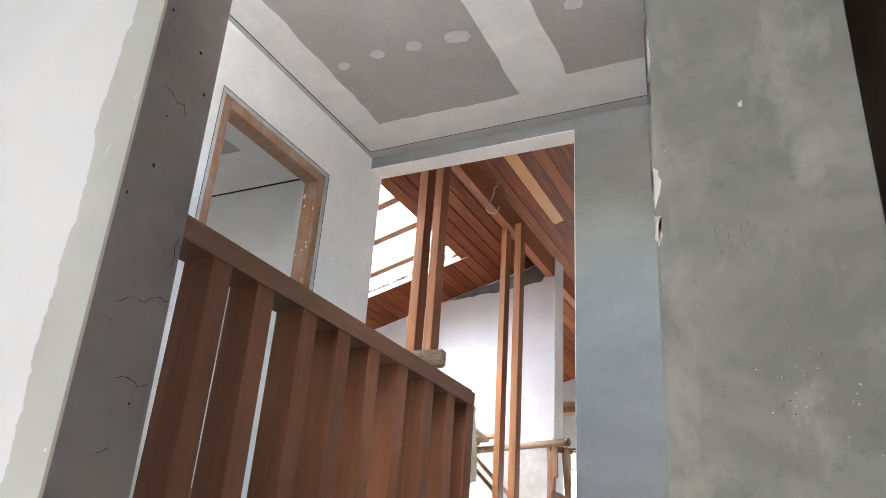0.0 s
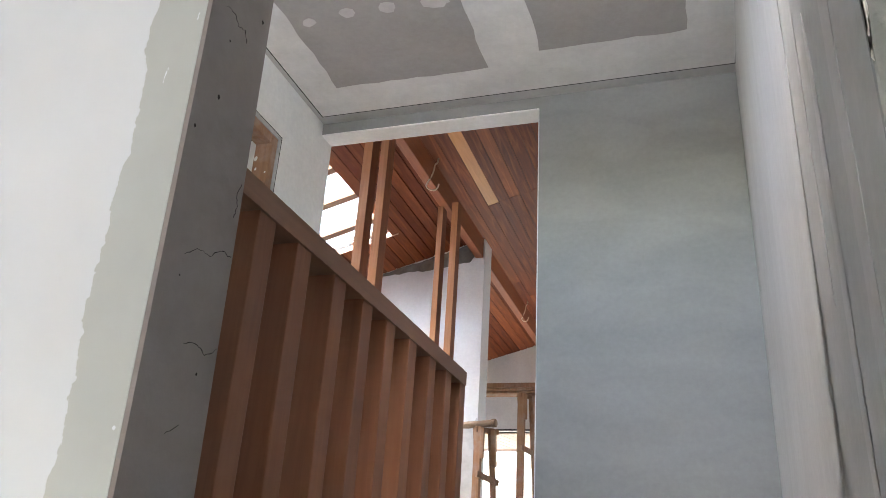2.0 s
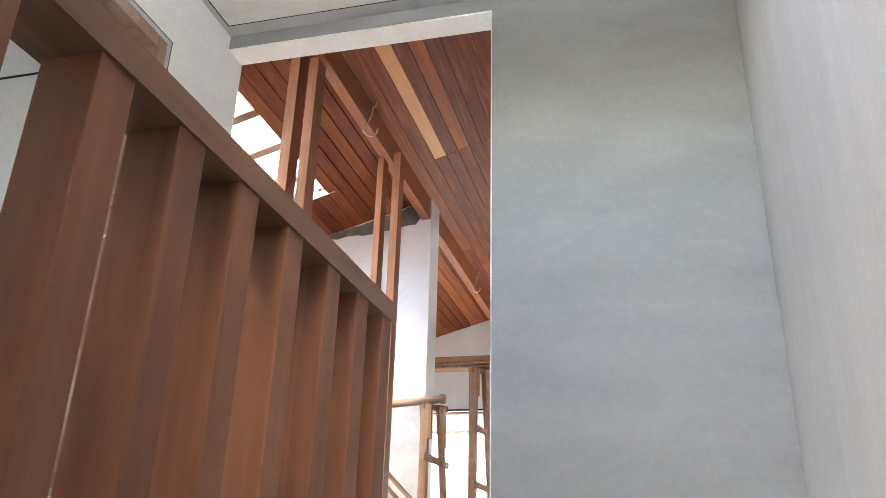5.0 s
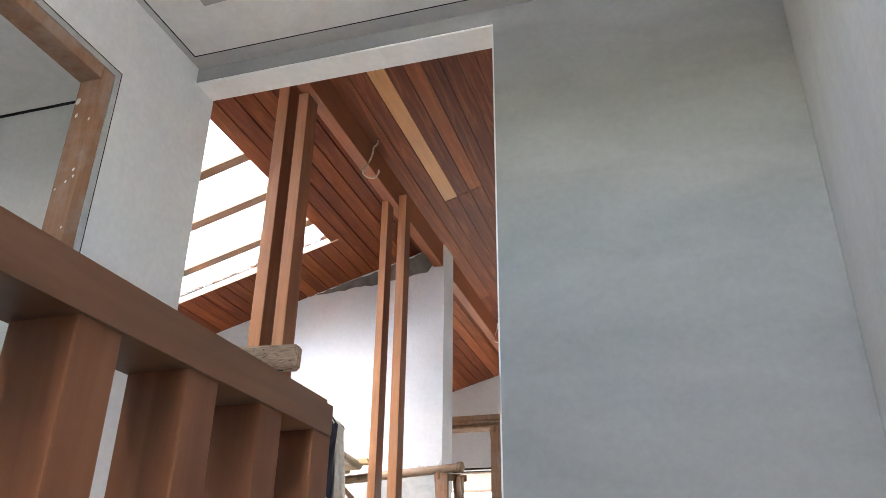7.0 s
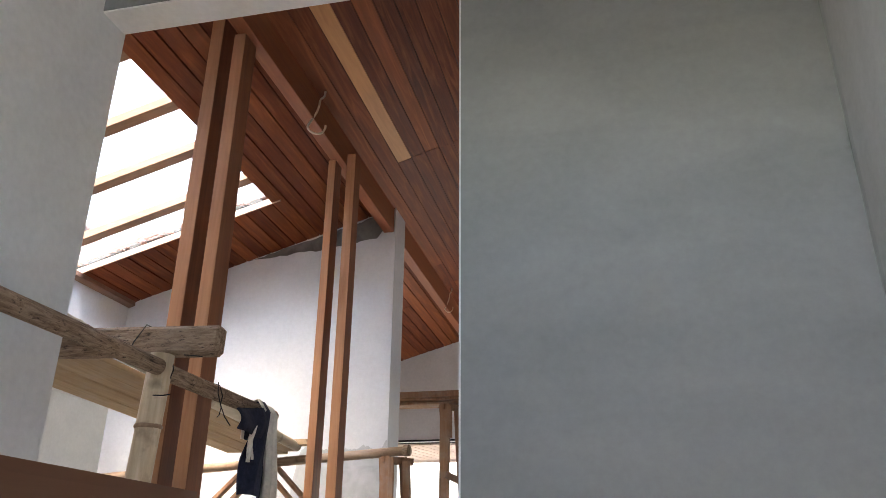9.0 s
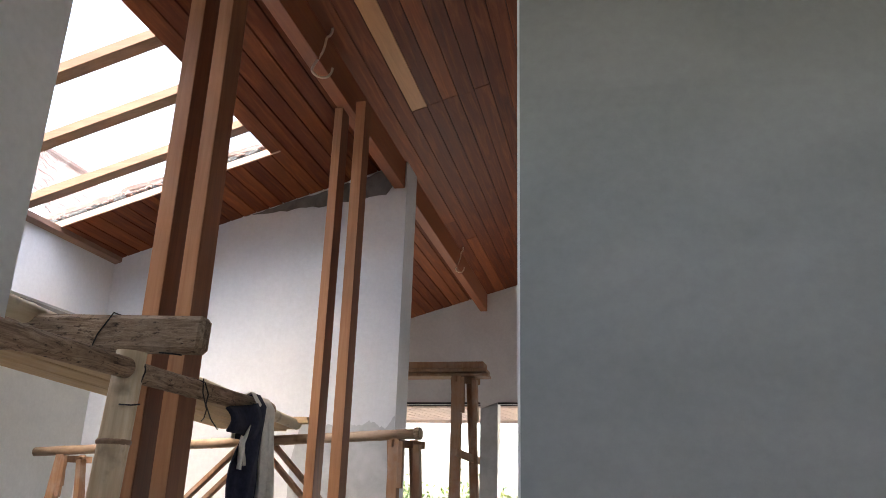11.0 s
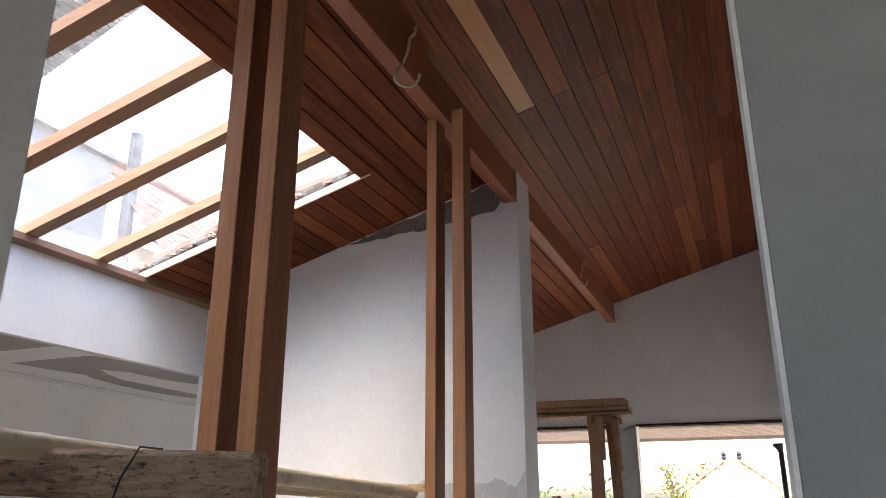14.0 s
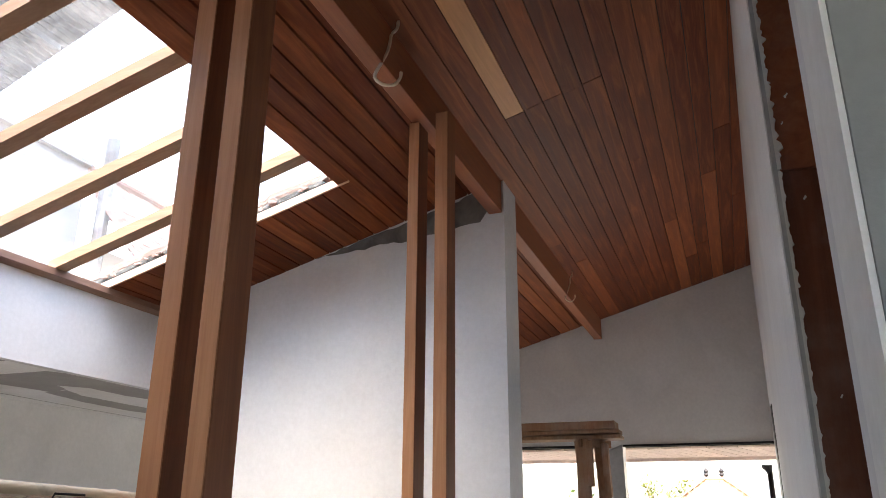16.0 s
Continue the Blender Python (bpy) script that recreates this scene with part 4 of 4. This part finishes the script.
for z in (1.283, 1.03, 0.77):
    x = -1.715 + 0.06 * (z - FL - 0.042) / (1.482 - FL - 0.042)
    part("node_ring", tube(bmesh.new(), [(x, 3.30, z - 0.006), (x, 3.30, z - 0.002), (x, 3.30, z + 0.002), (x, 3.30, z + 0.006)], [0.0352, 0.0378, 0.0378, 0.0352], 16), M_bamboo_y, bamboo_post, "dark swollen node ring", True)
pole = tagged(part("scaffold_ledger", bamboo_pole(bmesh.new(), (-1.64, 2.2, 1.44), (-1.644, 3.272, 1.441), 0.0245, 0.42, 0.33, 16, False), M_old_pole, None, "", True), "brown weathered ledger pole tied to the bamboo post", "scaffold pole", "scaffold ledger poles")
pole = tagged(part("scaffold_ledger", bamboo_pole(bmesh.new(), (-1.658, 3.338, 1.441), (-1.660, 4.05, 1.444), 0.0245, 0.42, 0.23, 16, False), M_old_pole, None, "", True), "brown weathered ledger pole tied with black wire", "scaffold pole", "scaffold ledger poles")
for pts in ([(-1.675, 3.31, 1.44), (-1.66, 3.315, 1.468), (-1.632, 3.315, 1.468), (-1.62, 3.31, 1.44), (-1.63, 3.31, 1.408)],
            [(-1.662, 3.60, 1.468), (-1.636, 3.60, 1.46), (-1.628, 3.61, 1.43), (-1.637, 3.62, 1.405), (-1.627, 3.635, 1.37), (-1.617, 3.66, 1.345)],
            [(-1.636, 3.59, 1.468), (-1.627, 3.58, 1.43), (-1.622, 3.60, 1.39), (-1.635, 3.615, 1.37), (-1.627, 3.59, 1.36)],
            [(-1.64, 3.262, 1.36), (-1.61, 3.26, 1.358), (-1.585, 3.255, 1.359)], [(-1.60, 3.32, 1.484), (-1.575, 3.322, 1.482), (-1.545, 3.324, 1.478)]):
    part("wire_tie", tube(bmesh.new(), pts, 0.0018, 6), M_wire, pole, "black binding wire")

HERE = PLAN @ Matrix.Translation((-0.035, 0.09, 0.043))
platform = thing("scaffold_platform", "scaffold walkway of long pale boards and bamboo", "scaffold platform", "", "", (-2.2, 4.2, 1.53))
for k in range(4):
    x = -2.40 + 0.105 * k
    part("board", bar(bmesh.new(), (x, 3.10 - 0.05 * (k % 2), 1.578), (x - 0.05, 5.26 + 0.05 * (k % 3), 1.512), 0.097, 0.022, 0.003), M_scaffboard, platform)
part("edge_bamboo", bamboo_pole(bmesh.new(), (-1.955, 3.07, 1.592), (-2.09, 5.24, 1.522), 0.026, 0.4, 0.2), M_bamboo_cream, platform, "", True)

HERE = PLAN @ Matrix.Translation((-0.055, 0.175, 0.046))
GR = FL - 0.046  # the floor below the moved trestle
trestle = thing("bamboo_trestle", "trestle with bamboo top pole and timber legs", "trestle", "", "", (-2.5, 5.2, GR))
part("top_pole", bamboo_pole(bmesh.new(), (-3.69, 5.39, 1.385), (-1.432, 5.09, 1.478), 0.0245, 0.45, 0.2), M_bamboo_x, trestle, "", True)
part("pole_collar", tube(bmesh.new(), [(-1.462, 5.094, 1.477), (-1.436, 5.0905, 1.478)], 0.029, 12), M_old, trestle)


def legs(parent, x, y, z, spread, w=0.05, lean=0.0):
    """Two legs that part towards the floor, with rungs, a cap and cleats."""
    part("leg", bar(bmesh.new(), (x - 0.035, y - 0.01, z), (x - 0.03 + lean, y - 0.05, GR), w, 0.045, 0.003, (0, 1, 0), 0.002), M_trestle, parent)
    part("leg", bar(bmesh.new(), (x + 0.035, y + 0.05, z), (x + 0.05 + lean, y + spread, GR), w * 0.8, 0.036, 0.003, (0, 1, 0), 0.002), M_trestle, parent)
    part("cleat", bar(bmesh.new(), (x + 0.002, y - 0.042, z - 0.012), (x + 0.004, y - 0.046, z - 0.215), 0.026, 0.022, 0.002, (0, 1, 0)), M_trestle, parent, "pale timber cleat")
    part("cleat", bar(bmesh.new(), (x - 0.062, y + 0.02, z - 0.005), (x - 0.05, y + 0.02, z - 0.16), 0.03, 0.05, 0.002, (0, 1, 0)), M_trestle, parent)
    part("cleat", bar(bmesh.new(), (x + 0.062, y + 0.02, z - 0.02), (x + 0.066, y + 0.05, z - 0.26), 0.03, 0.05, 0.002, (0, 1, 0)), M_trestle, parent)
    part("cap", bar(bmesh.new(), (x - 0.05, y - 0.03, z - 0.02), (x + 0.075, y + 0.09, z - 0.02), 0.03, 0.035, 0.002), M_trestle, parent)
    for f in (0.27, 0.50, 0.74):
        zz = z + (GR - z) * f
        part("rung", bar(bmesh.new(), (x - 0.02 + lean * f, y - 0.065 - 0.04 * f, zz + 0.018), (x + 0.06 + lean * f, y + 0.10 + spread * f, zz - 0.012), 0.018, 0.042, 0.003, jitter=0.002), M_trestle, parent)


legs(trestle, -1.52, 5.10, 1.452, 0.34)
legs(trestle, -3.45, 5.36, 1.37, 0.42, 0.05, -0.1)
for dx in (-1, 1):
    for o in (0.0, 0.085):
        part("brace", bar(bmesh.new(), (-2.29 + dx * 0.04, 5.22 + o * 0.3, 1.47 - o), (-2.29 + dx * 0.80, 5.22 + o * 0.3, 0.74 - o), 0.022, 0.042, 0.003, (0, 1, 0)), M_trestle, trestle)
tagged(part("offcut_stack", boxes((-2.16, -1.99, 5.10, 5.17, 1.522, 1.536), (-2.14, -2.0, 5.11, 5.16, 1.537, 1.552), bevel=0.002), M_scaffboard), "small stack of pale timber offcuts on the trestle", "timber offcuts")

HERE = PLAN @ Matrix.Translation((-0.018, 0.06, 0.022))
GR = FL - 0.022
tall = thing("tall_trestle", "tall brown timber trestle with doubled top boards", "trestle", "", "", (-1.6, 6.3, GR))
for k, (z, xe) in enumerate(((1.972, -1.336), (1.945, -1.322), (1.922, -1.318))):
    part("top_board", bar(bmesh.new(), (-2.6, 6.14 + 0.02 * k, z), (xe, 6.14 + 0.02 * k, z), 0.13, 0.036 if k == 0 else 0.018, 0.003), M_trestle, tall)
legs(tall, -1.46, 6.12, 1.912, 0.40, 0.06)

# ---- cloth on the pole ----
HERE = PLAN @ Matrix.Translation((-0.027, 0.033, 0.042))
cloth = thing("work_shirt", "navy and cream work shirt hung over the bamboo pole", "clothing", "", "", (-1.68, 3.95, 1.2))


def drape(top, low, drop, back, seed, off, folds=2.0):
    """A cloth panel slung over the pole: y range at the pole, y range at the hem, length in front and behind."""
    bm = bmesh.new()
    ph = random.Random(seed).uniform(0, 6)
    nu, nv = 17, 26
    grid = []
    for i in range(nu):
        u = i / (nu - 1)
        row = []
        for j in range(nv):
            s = j / (nv - 1) * 1.3 - 0.3
            if s < 0.06:
                a = max(-1.0, s / 0.06) * math.pi / 2
                y = top[0] + (top[1] - top[0]) * u
                x, z = -1.657 + math.sin(a) * (0.027 + off), 1.442 + math.cos(a) * (0.027 + off)
                if s < -0.06:
                    z -= (-s - 0.06) / 0.24 * back
            else:
                d = (s - 0.06) / 0.94
                e = min(1.0, d * 1.6) ** 0.8
                y = (top[0] + (low[0] - top[0]) * e) * (1 - u) + (top[1] + (low[1] - top[1]) * e) * u
                x = -1.657 + 0.027 + off + 0.006 * d + 0.013 * min(1, d * 2) * math.sin(u * math.pi * 2 * folds + ph + d) + 0.004 * d * math.sin(u * 23 + d * 9 + ph)
                z = 1.442 - d * drop * (1 + 0.035 * math.sin(3.1 * u + ph))
            row.append(bm.verts.new((x, y, z)))
        grid.append(row)
    for i in range(nu - 1):
        for j in range(nv - 1):
            bm.faces.new((grid[i][j], grid[i + 1][j], grid[i + 1][j + 1], grid[i][j + 1]))
    bmesh.ops.recalc_face_normals(bm, faces=bm.faces)
    bmesh.ops.solidify(bm, geom=bm.faces[:], thickness=0.003)
    return bm


part("cream_side", drape((3.942, 4.02), (3.935, 4.06), 0.40, 0.1, 3, 0.003, 2.5), M_cream, cloth, "cream cotton body", True)
part("navy_side", drape((3.905, 3.95), (3.775, 3.945), 0.30, 0.1, 5, 0.008, 1.0), M_navy, cloth, "dark navy panel", True)
part("cream_edge", drape((3.885, 3.912), (3.795, 3.832), 0.185, 0.1, 8, 0.011, 0.6), M_cream, cloth, "cream side seam", True)
bm = bmesh.new()
grid = []
for i in range(9):
    f = i / 8
    row = []
    for j in range(8):
        g = j / 7
        lens = math.sin(g * math.pi)
        row.append((-1.622 + 0.012 * lens + 0.006 * math.sin(7 * f + 3 * g), 3.88 - 0.19 * f + 0.03 * f * g, 1.410 - 0.022 * f - (g - 0.3) * (0.10 - 0.045 * f)))
    grid.append([bm.verts.new(p) for p in row])
for r0, r1 in zip(grid, grid[1:]):
    for j in range(7):
        bm.faces.new((r0[j], r0[j + 1], r1[j + 1], r1[j]))
bmesh.ops.recalc_face_normals(bm, faces=bm.faces)
bmesh.ops.solidify(bm, geom=bm.faces[:], thickness=0.006)
part("sleeve", bm, M_navy, cloth, "short navy sleeve", True)

HERE = PLAN

# ---- outside ----
structure("ground", boxes((-400, 400, -400, 400, -1.75, -1.6)), M_soil, "grey-brown garden ground reaching the horizon", "ground")
soffit = structure("eave_soffit", boxes((-4.6, 1.0, 8.9, 10.0, 2.14, 2.16)), M_dark, "boarded eave soffit outside the windows", "eave")
for k in range(44):
    x = -4.4 + k * 0.112
    part("soffit_board", plan_wall(bmesh.new(), [(x, 8.902), (x + 0.102, 8.902), (x + 0.392, 9.978), (x + 0.29, 9.978)], 2.09, 2.105), M_eave, soffit)
part("fascia", boxes((-4.6, 1.0, 9.98, 10.0, 2.06, 2.2)), M_eave, soffit)
pipe = thing("rain_pipe", "black rain pipe with flared head outside the window", "pipe", "", "", (-0.6, 9.7, -1.6))
part("shaft", tube(bmesh.new(), [(-0.585, 9.7, -1.6), (-0.585, 9.7, 1.96)], 0.022, 12), M_black, pipe, "", True)
part("head", tube(bmesh.new(), [(-0.585, 9.7, 1.93), (-0.59, 9.7, 1.96), (-0.60, 9.7, 1.985), (-0.60, 9.7, 2.0)], [0.022, 0.03, 0.045, 0.045], 12), M_black, pipe)


def tile_course(bm, a, b, w, h, rnd):
    """One row of flat tiles from a to b."""
    a, b = Vector(a), Vector(b)
    n = max(1, int((b - a).length / w))
    for i in range(n):
        p, q = a.lerp(b, i / n), a.lerp(b, (i + 0.96) / n)
        d = Vector((0, 0, rnd.uniform(-0.012, 0.012)))
        up = h
        vs = [bm.verts.new(v + d) for v in (p, q, q + up, p + up)]
        bm.faces.new(vs)
        lip = Vector((0, 0, -0.04))
        vs2 = [bm.verts.new(v + d) for v in (p + lip, q + lip, q, p)]
        bm.faces.new(vs2)


house = thing("pavilion", "far pavilion with orange hipped tile roof and two finials", "house", "", "", (-1.55, 30, -1.6))
part("wall", boxes((-3.9, 0.8, 28.2, 31.8, -1.6, 0.35)), M_housewall, house)
rnd = random.Random(3)
bm = bmesh.new()
N = 16
for k in range(N):
    f, g = k / N, (k + 1) / N
    hx0, hx1 = 3.3 + (0.28 - 3.3) * f, 3.3 + (0.28 - 3.3) * g
    hy0, hy1 = 3.0 + (0.05 - 3.0) * f, 3.0 + (0.05 - 3.0) * g
    z0, z1 = 0.2 + 2.5 * f ** 0.92, 0.2 + 2.5 * g ** 0.92
    cx, cy = -1.55, 30
    for s in (-1, 1):
        tile_course(bm, (cx - hx0, cy + s * hy0, z0), (cx + hx0, cy + s * hy0, z0), 0.24, Vector((0, -s * (hy0 - hy1) * 1.1, (z1 - z0) * 1.1)), rnd)
        tile_course(bm, (cx + s * hx0, cy - hy0, z0), (cx + s * hx0, cy + hy0, z0), 0.24, Vector((-s * (hx0 - hx1) * 1.1, 0, (z1 - z0) * 1.1)), rnd)
part("roof", bm, M_tile, house)
part("ridge_cap", tube(bmesh.new(), [(-1.85, 30, 2.7), (-1.25, 30, 2.7)], 0.09, 8), M_tile, house)
for x in (-1.79, -1.31):
    part("finial", tube(bmesh.new(), [(x, 30, 2.7), (x, 30, 2.80), (x, 30, 2.84), (x, 30, 2.9), (x, 30, 2.95), (x, 30, 3.0), (x, 30, 3.06)], [0.05, 0.045, 0.10, 0.06, 0.09, 0.06, 0.01], 8), M_black, house)


def tree(x, y, height, width, mat, seed, leaves=900, bare=False):
    """Tapered trunk, forked limbs and a loose crown of small leaves."""
    r = random.Random(seed)
    base = -1.6
    t = thing("garden_tree", "leafy green garden tree beyond the windows", "tree", "garden trees", "", (x, y, base))
    bm = bmesh.new()
    fork = base + height * 0.4
    tube(bm, [(x, y, base), (x + 0.05, y, (base + fork) / 2), (x, y + 0.05, fork)], [0.13, 0.10, 0.08], 8)
    tips = []
    for k in range(9):
        a = r.uniform(0, 2 * math.pi)
        e = Vector((x + math.cos(a) * width * r.uniform(0.25, 0.85), y + math.sin(a) * width * r.uniform(0.25, 0.85), base + height * r.uniform(0.55, 0.97)))
        m = Vector((x, y, fork)).lerp(e, 0.5) + Vector((0, 0, 0.15))
        tube(bm, [(x, y, fork - 0.1), m, e], [0.06, 0.035, 0.012], 6)
        tips += [e, m.lerp(e, 0.5)]
    part("trunk", bm, M_bark, t)
    bm = bmesh.new()
    for _ in range(leaves):
        c = r.choice(tips) + Vector((r.gauss(0, 1), r.gauss(0, 1), r.gauss(0, 0.8))) * width * 0.17
        d = Vector((r.gauss(0, 1), r.gauss(0, 1), r.gauss(0, 1))).normalized()
        s = d.cross(Vector((r.gauss(0, 1), r.gauss(0, 1), r.gauss(0, 1)))).normalized()
        ln, wd = r.uniform(0.06, 0.13), r.uniform(0.025, 0.05)
        vs = [bm.verts.new(p) for p in (c - d * ln, c + s * wd, c + d * ln, c - s * wd)]
        bm.faces.new(vs)
    part("crown", bm, mat, t)
    return t


for k, (x, y, h, w) in enumerate(((-3.1, 22, 3.2, 1.3), (-4.6, 24, 3.35, 1.5), (-6.2, 21, 3.1, 1.4), (0.5, 23, 3.15, 1.2), (2.2, 25, 3.5, 1.6), (-7.8, 26, 3.5, 1.6), (-2.3, 19, 2.75, 1.0), (-0.2, 20, 2.7, 0.9), (-3.5, 32, 4.4, 1.1), (-1.2, 17.5, 2.5, 0.9), (-2.9, 17, 2.55, 1.0), (-4.0, 18, 2.7, 1.0), (0.9, 18, 2.6, 1.0), (-5.2, 17, 2.6, 1.0), (-2.0, 24, 2.9, 1.2), (-0.9, 25, 2.95, 1.2))):
    tree(x, y, h, w, M_leaf if k % 2 else M_leaf2, 100 + k)

# neighbouring roofs seen through the skylight
nb = thing("neighbour_house", "neighbouring house with old red tiled roof", "house", "", "", (-8.6, 10.5, -1.6))
part("wall", boxes((-9.6, -8.0, 9.25, 14.0, -1.6, 4.7)), M_housewall, nb)
bm = bmesh.new()
rnd = random.Random(5)
for k in range(18):
    f = k / 18
    x, z = -7.2 - 1.3 * f, 4.35 + 1.55 * f
    tile_course(bm, (x, 9.3, z), (x, 14.2 - 2.9 * f, z), 0.13, Vector((-0.082, 0, 0.10)), rnd)
part("roof", bm, M_tile_old, nb)
part("ridge_cap", tube(bmesh.new(), [(-8.5, 9.3, 5.93), (-8.5, 11.25, 5.93)], 0.06, 8), M_tile_old, nb)
block = thing("rear_building", "pale rendered rear building with flat parapet", "building", "", "", (-9, 6.5, -1.6))
part("wall", boxes((-10.5, -8.2, 3.0, 9.24, -1.6, 5.75)), M_nbwall, block)
part("parapet", boxes((-10.6, -8.12, 2.9, 9.24, 5.751, 5.80)), M_nbwall, block)
part("downpipe", tube(bmesh.new(), [(-7.95, 9.35, -1.6), (-7.95, 9.35, 6.15)], 0.085, 10), M_nbgrey, block)
shed = thing("far_sheet_roof", "grey corrugated sheet roof behind the rear building", "roof", "", "", (-9.2, 6.5, -1.6))
bm = bmesh.new()
rows = []
for k in range(61):
    x = -9.9 + 0.04 * k
    z = 8.0 + 0.443 * (x + 7.56) + 0.022 * (k % 2)
    rows.append([bm.verts.new((x, y, z)) for y in (4.4, 6.0, 7.5, 9.0)])
for a, b in zip(rows, rows[1:]):
    for k in range(3):
        bm.faces.new((a[k], b[k], b[k + 1], a[k + 1]))
bmesh.ops.recalc_face_normals(bm, faces=bm.faces)
bmesh.ops.solidify(bm, geom=bm.faces[:], thickness=0.008)
part("sheet", bm, M_nbgrey, shed)
for x in (-9.7, -8.7):
    part("rafter", bar(bmesh.new(), (x, 4.5, 7.93 + 0.443 * (x + 7.56)), (x, 8.9, 7.93 + 0.443 * (x + 7.56)), 0.06, 0.09, 0.0), M_nbgrey, shed)
    part("pillar", boxes((x - 0.06, x + 0.06, 6.4, 6.52, -1.6, 7.88 + 0.443 * (x + 7.56))), M_nbwall, shed)
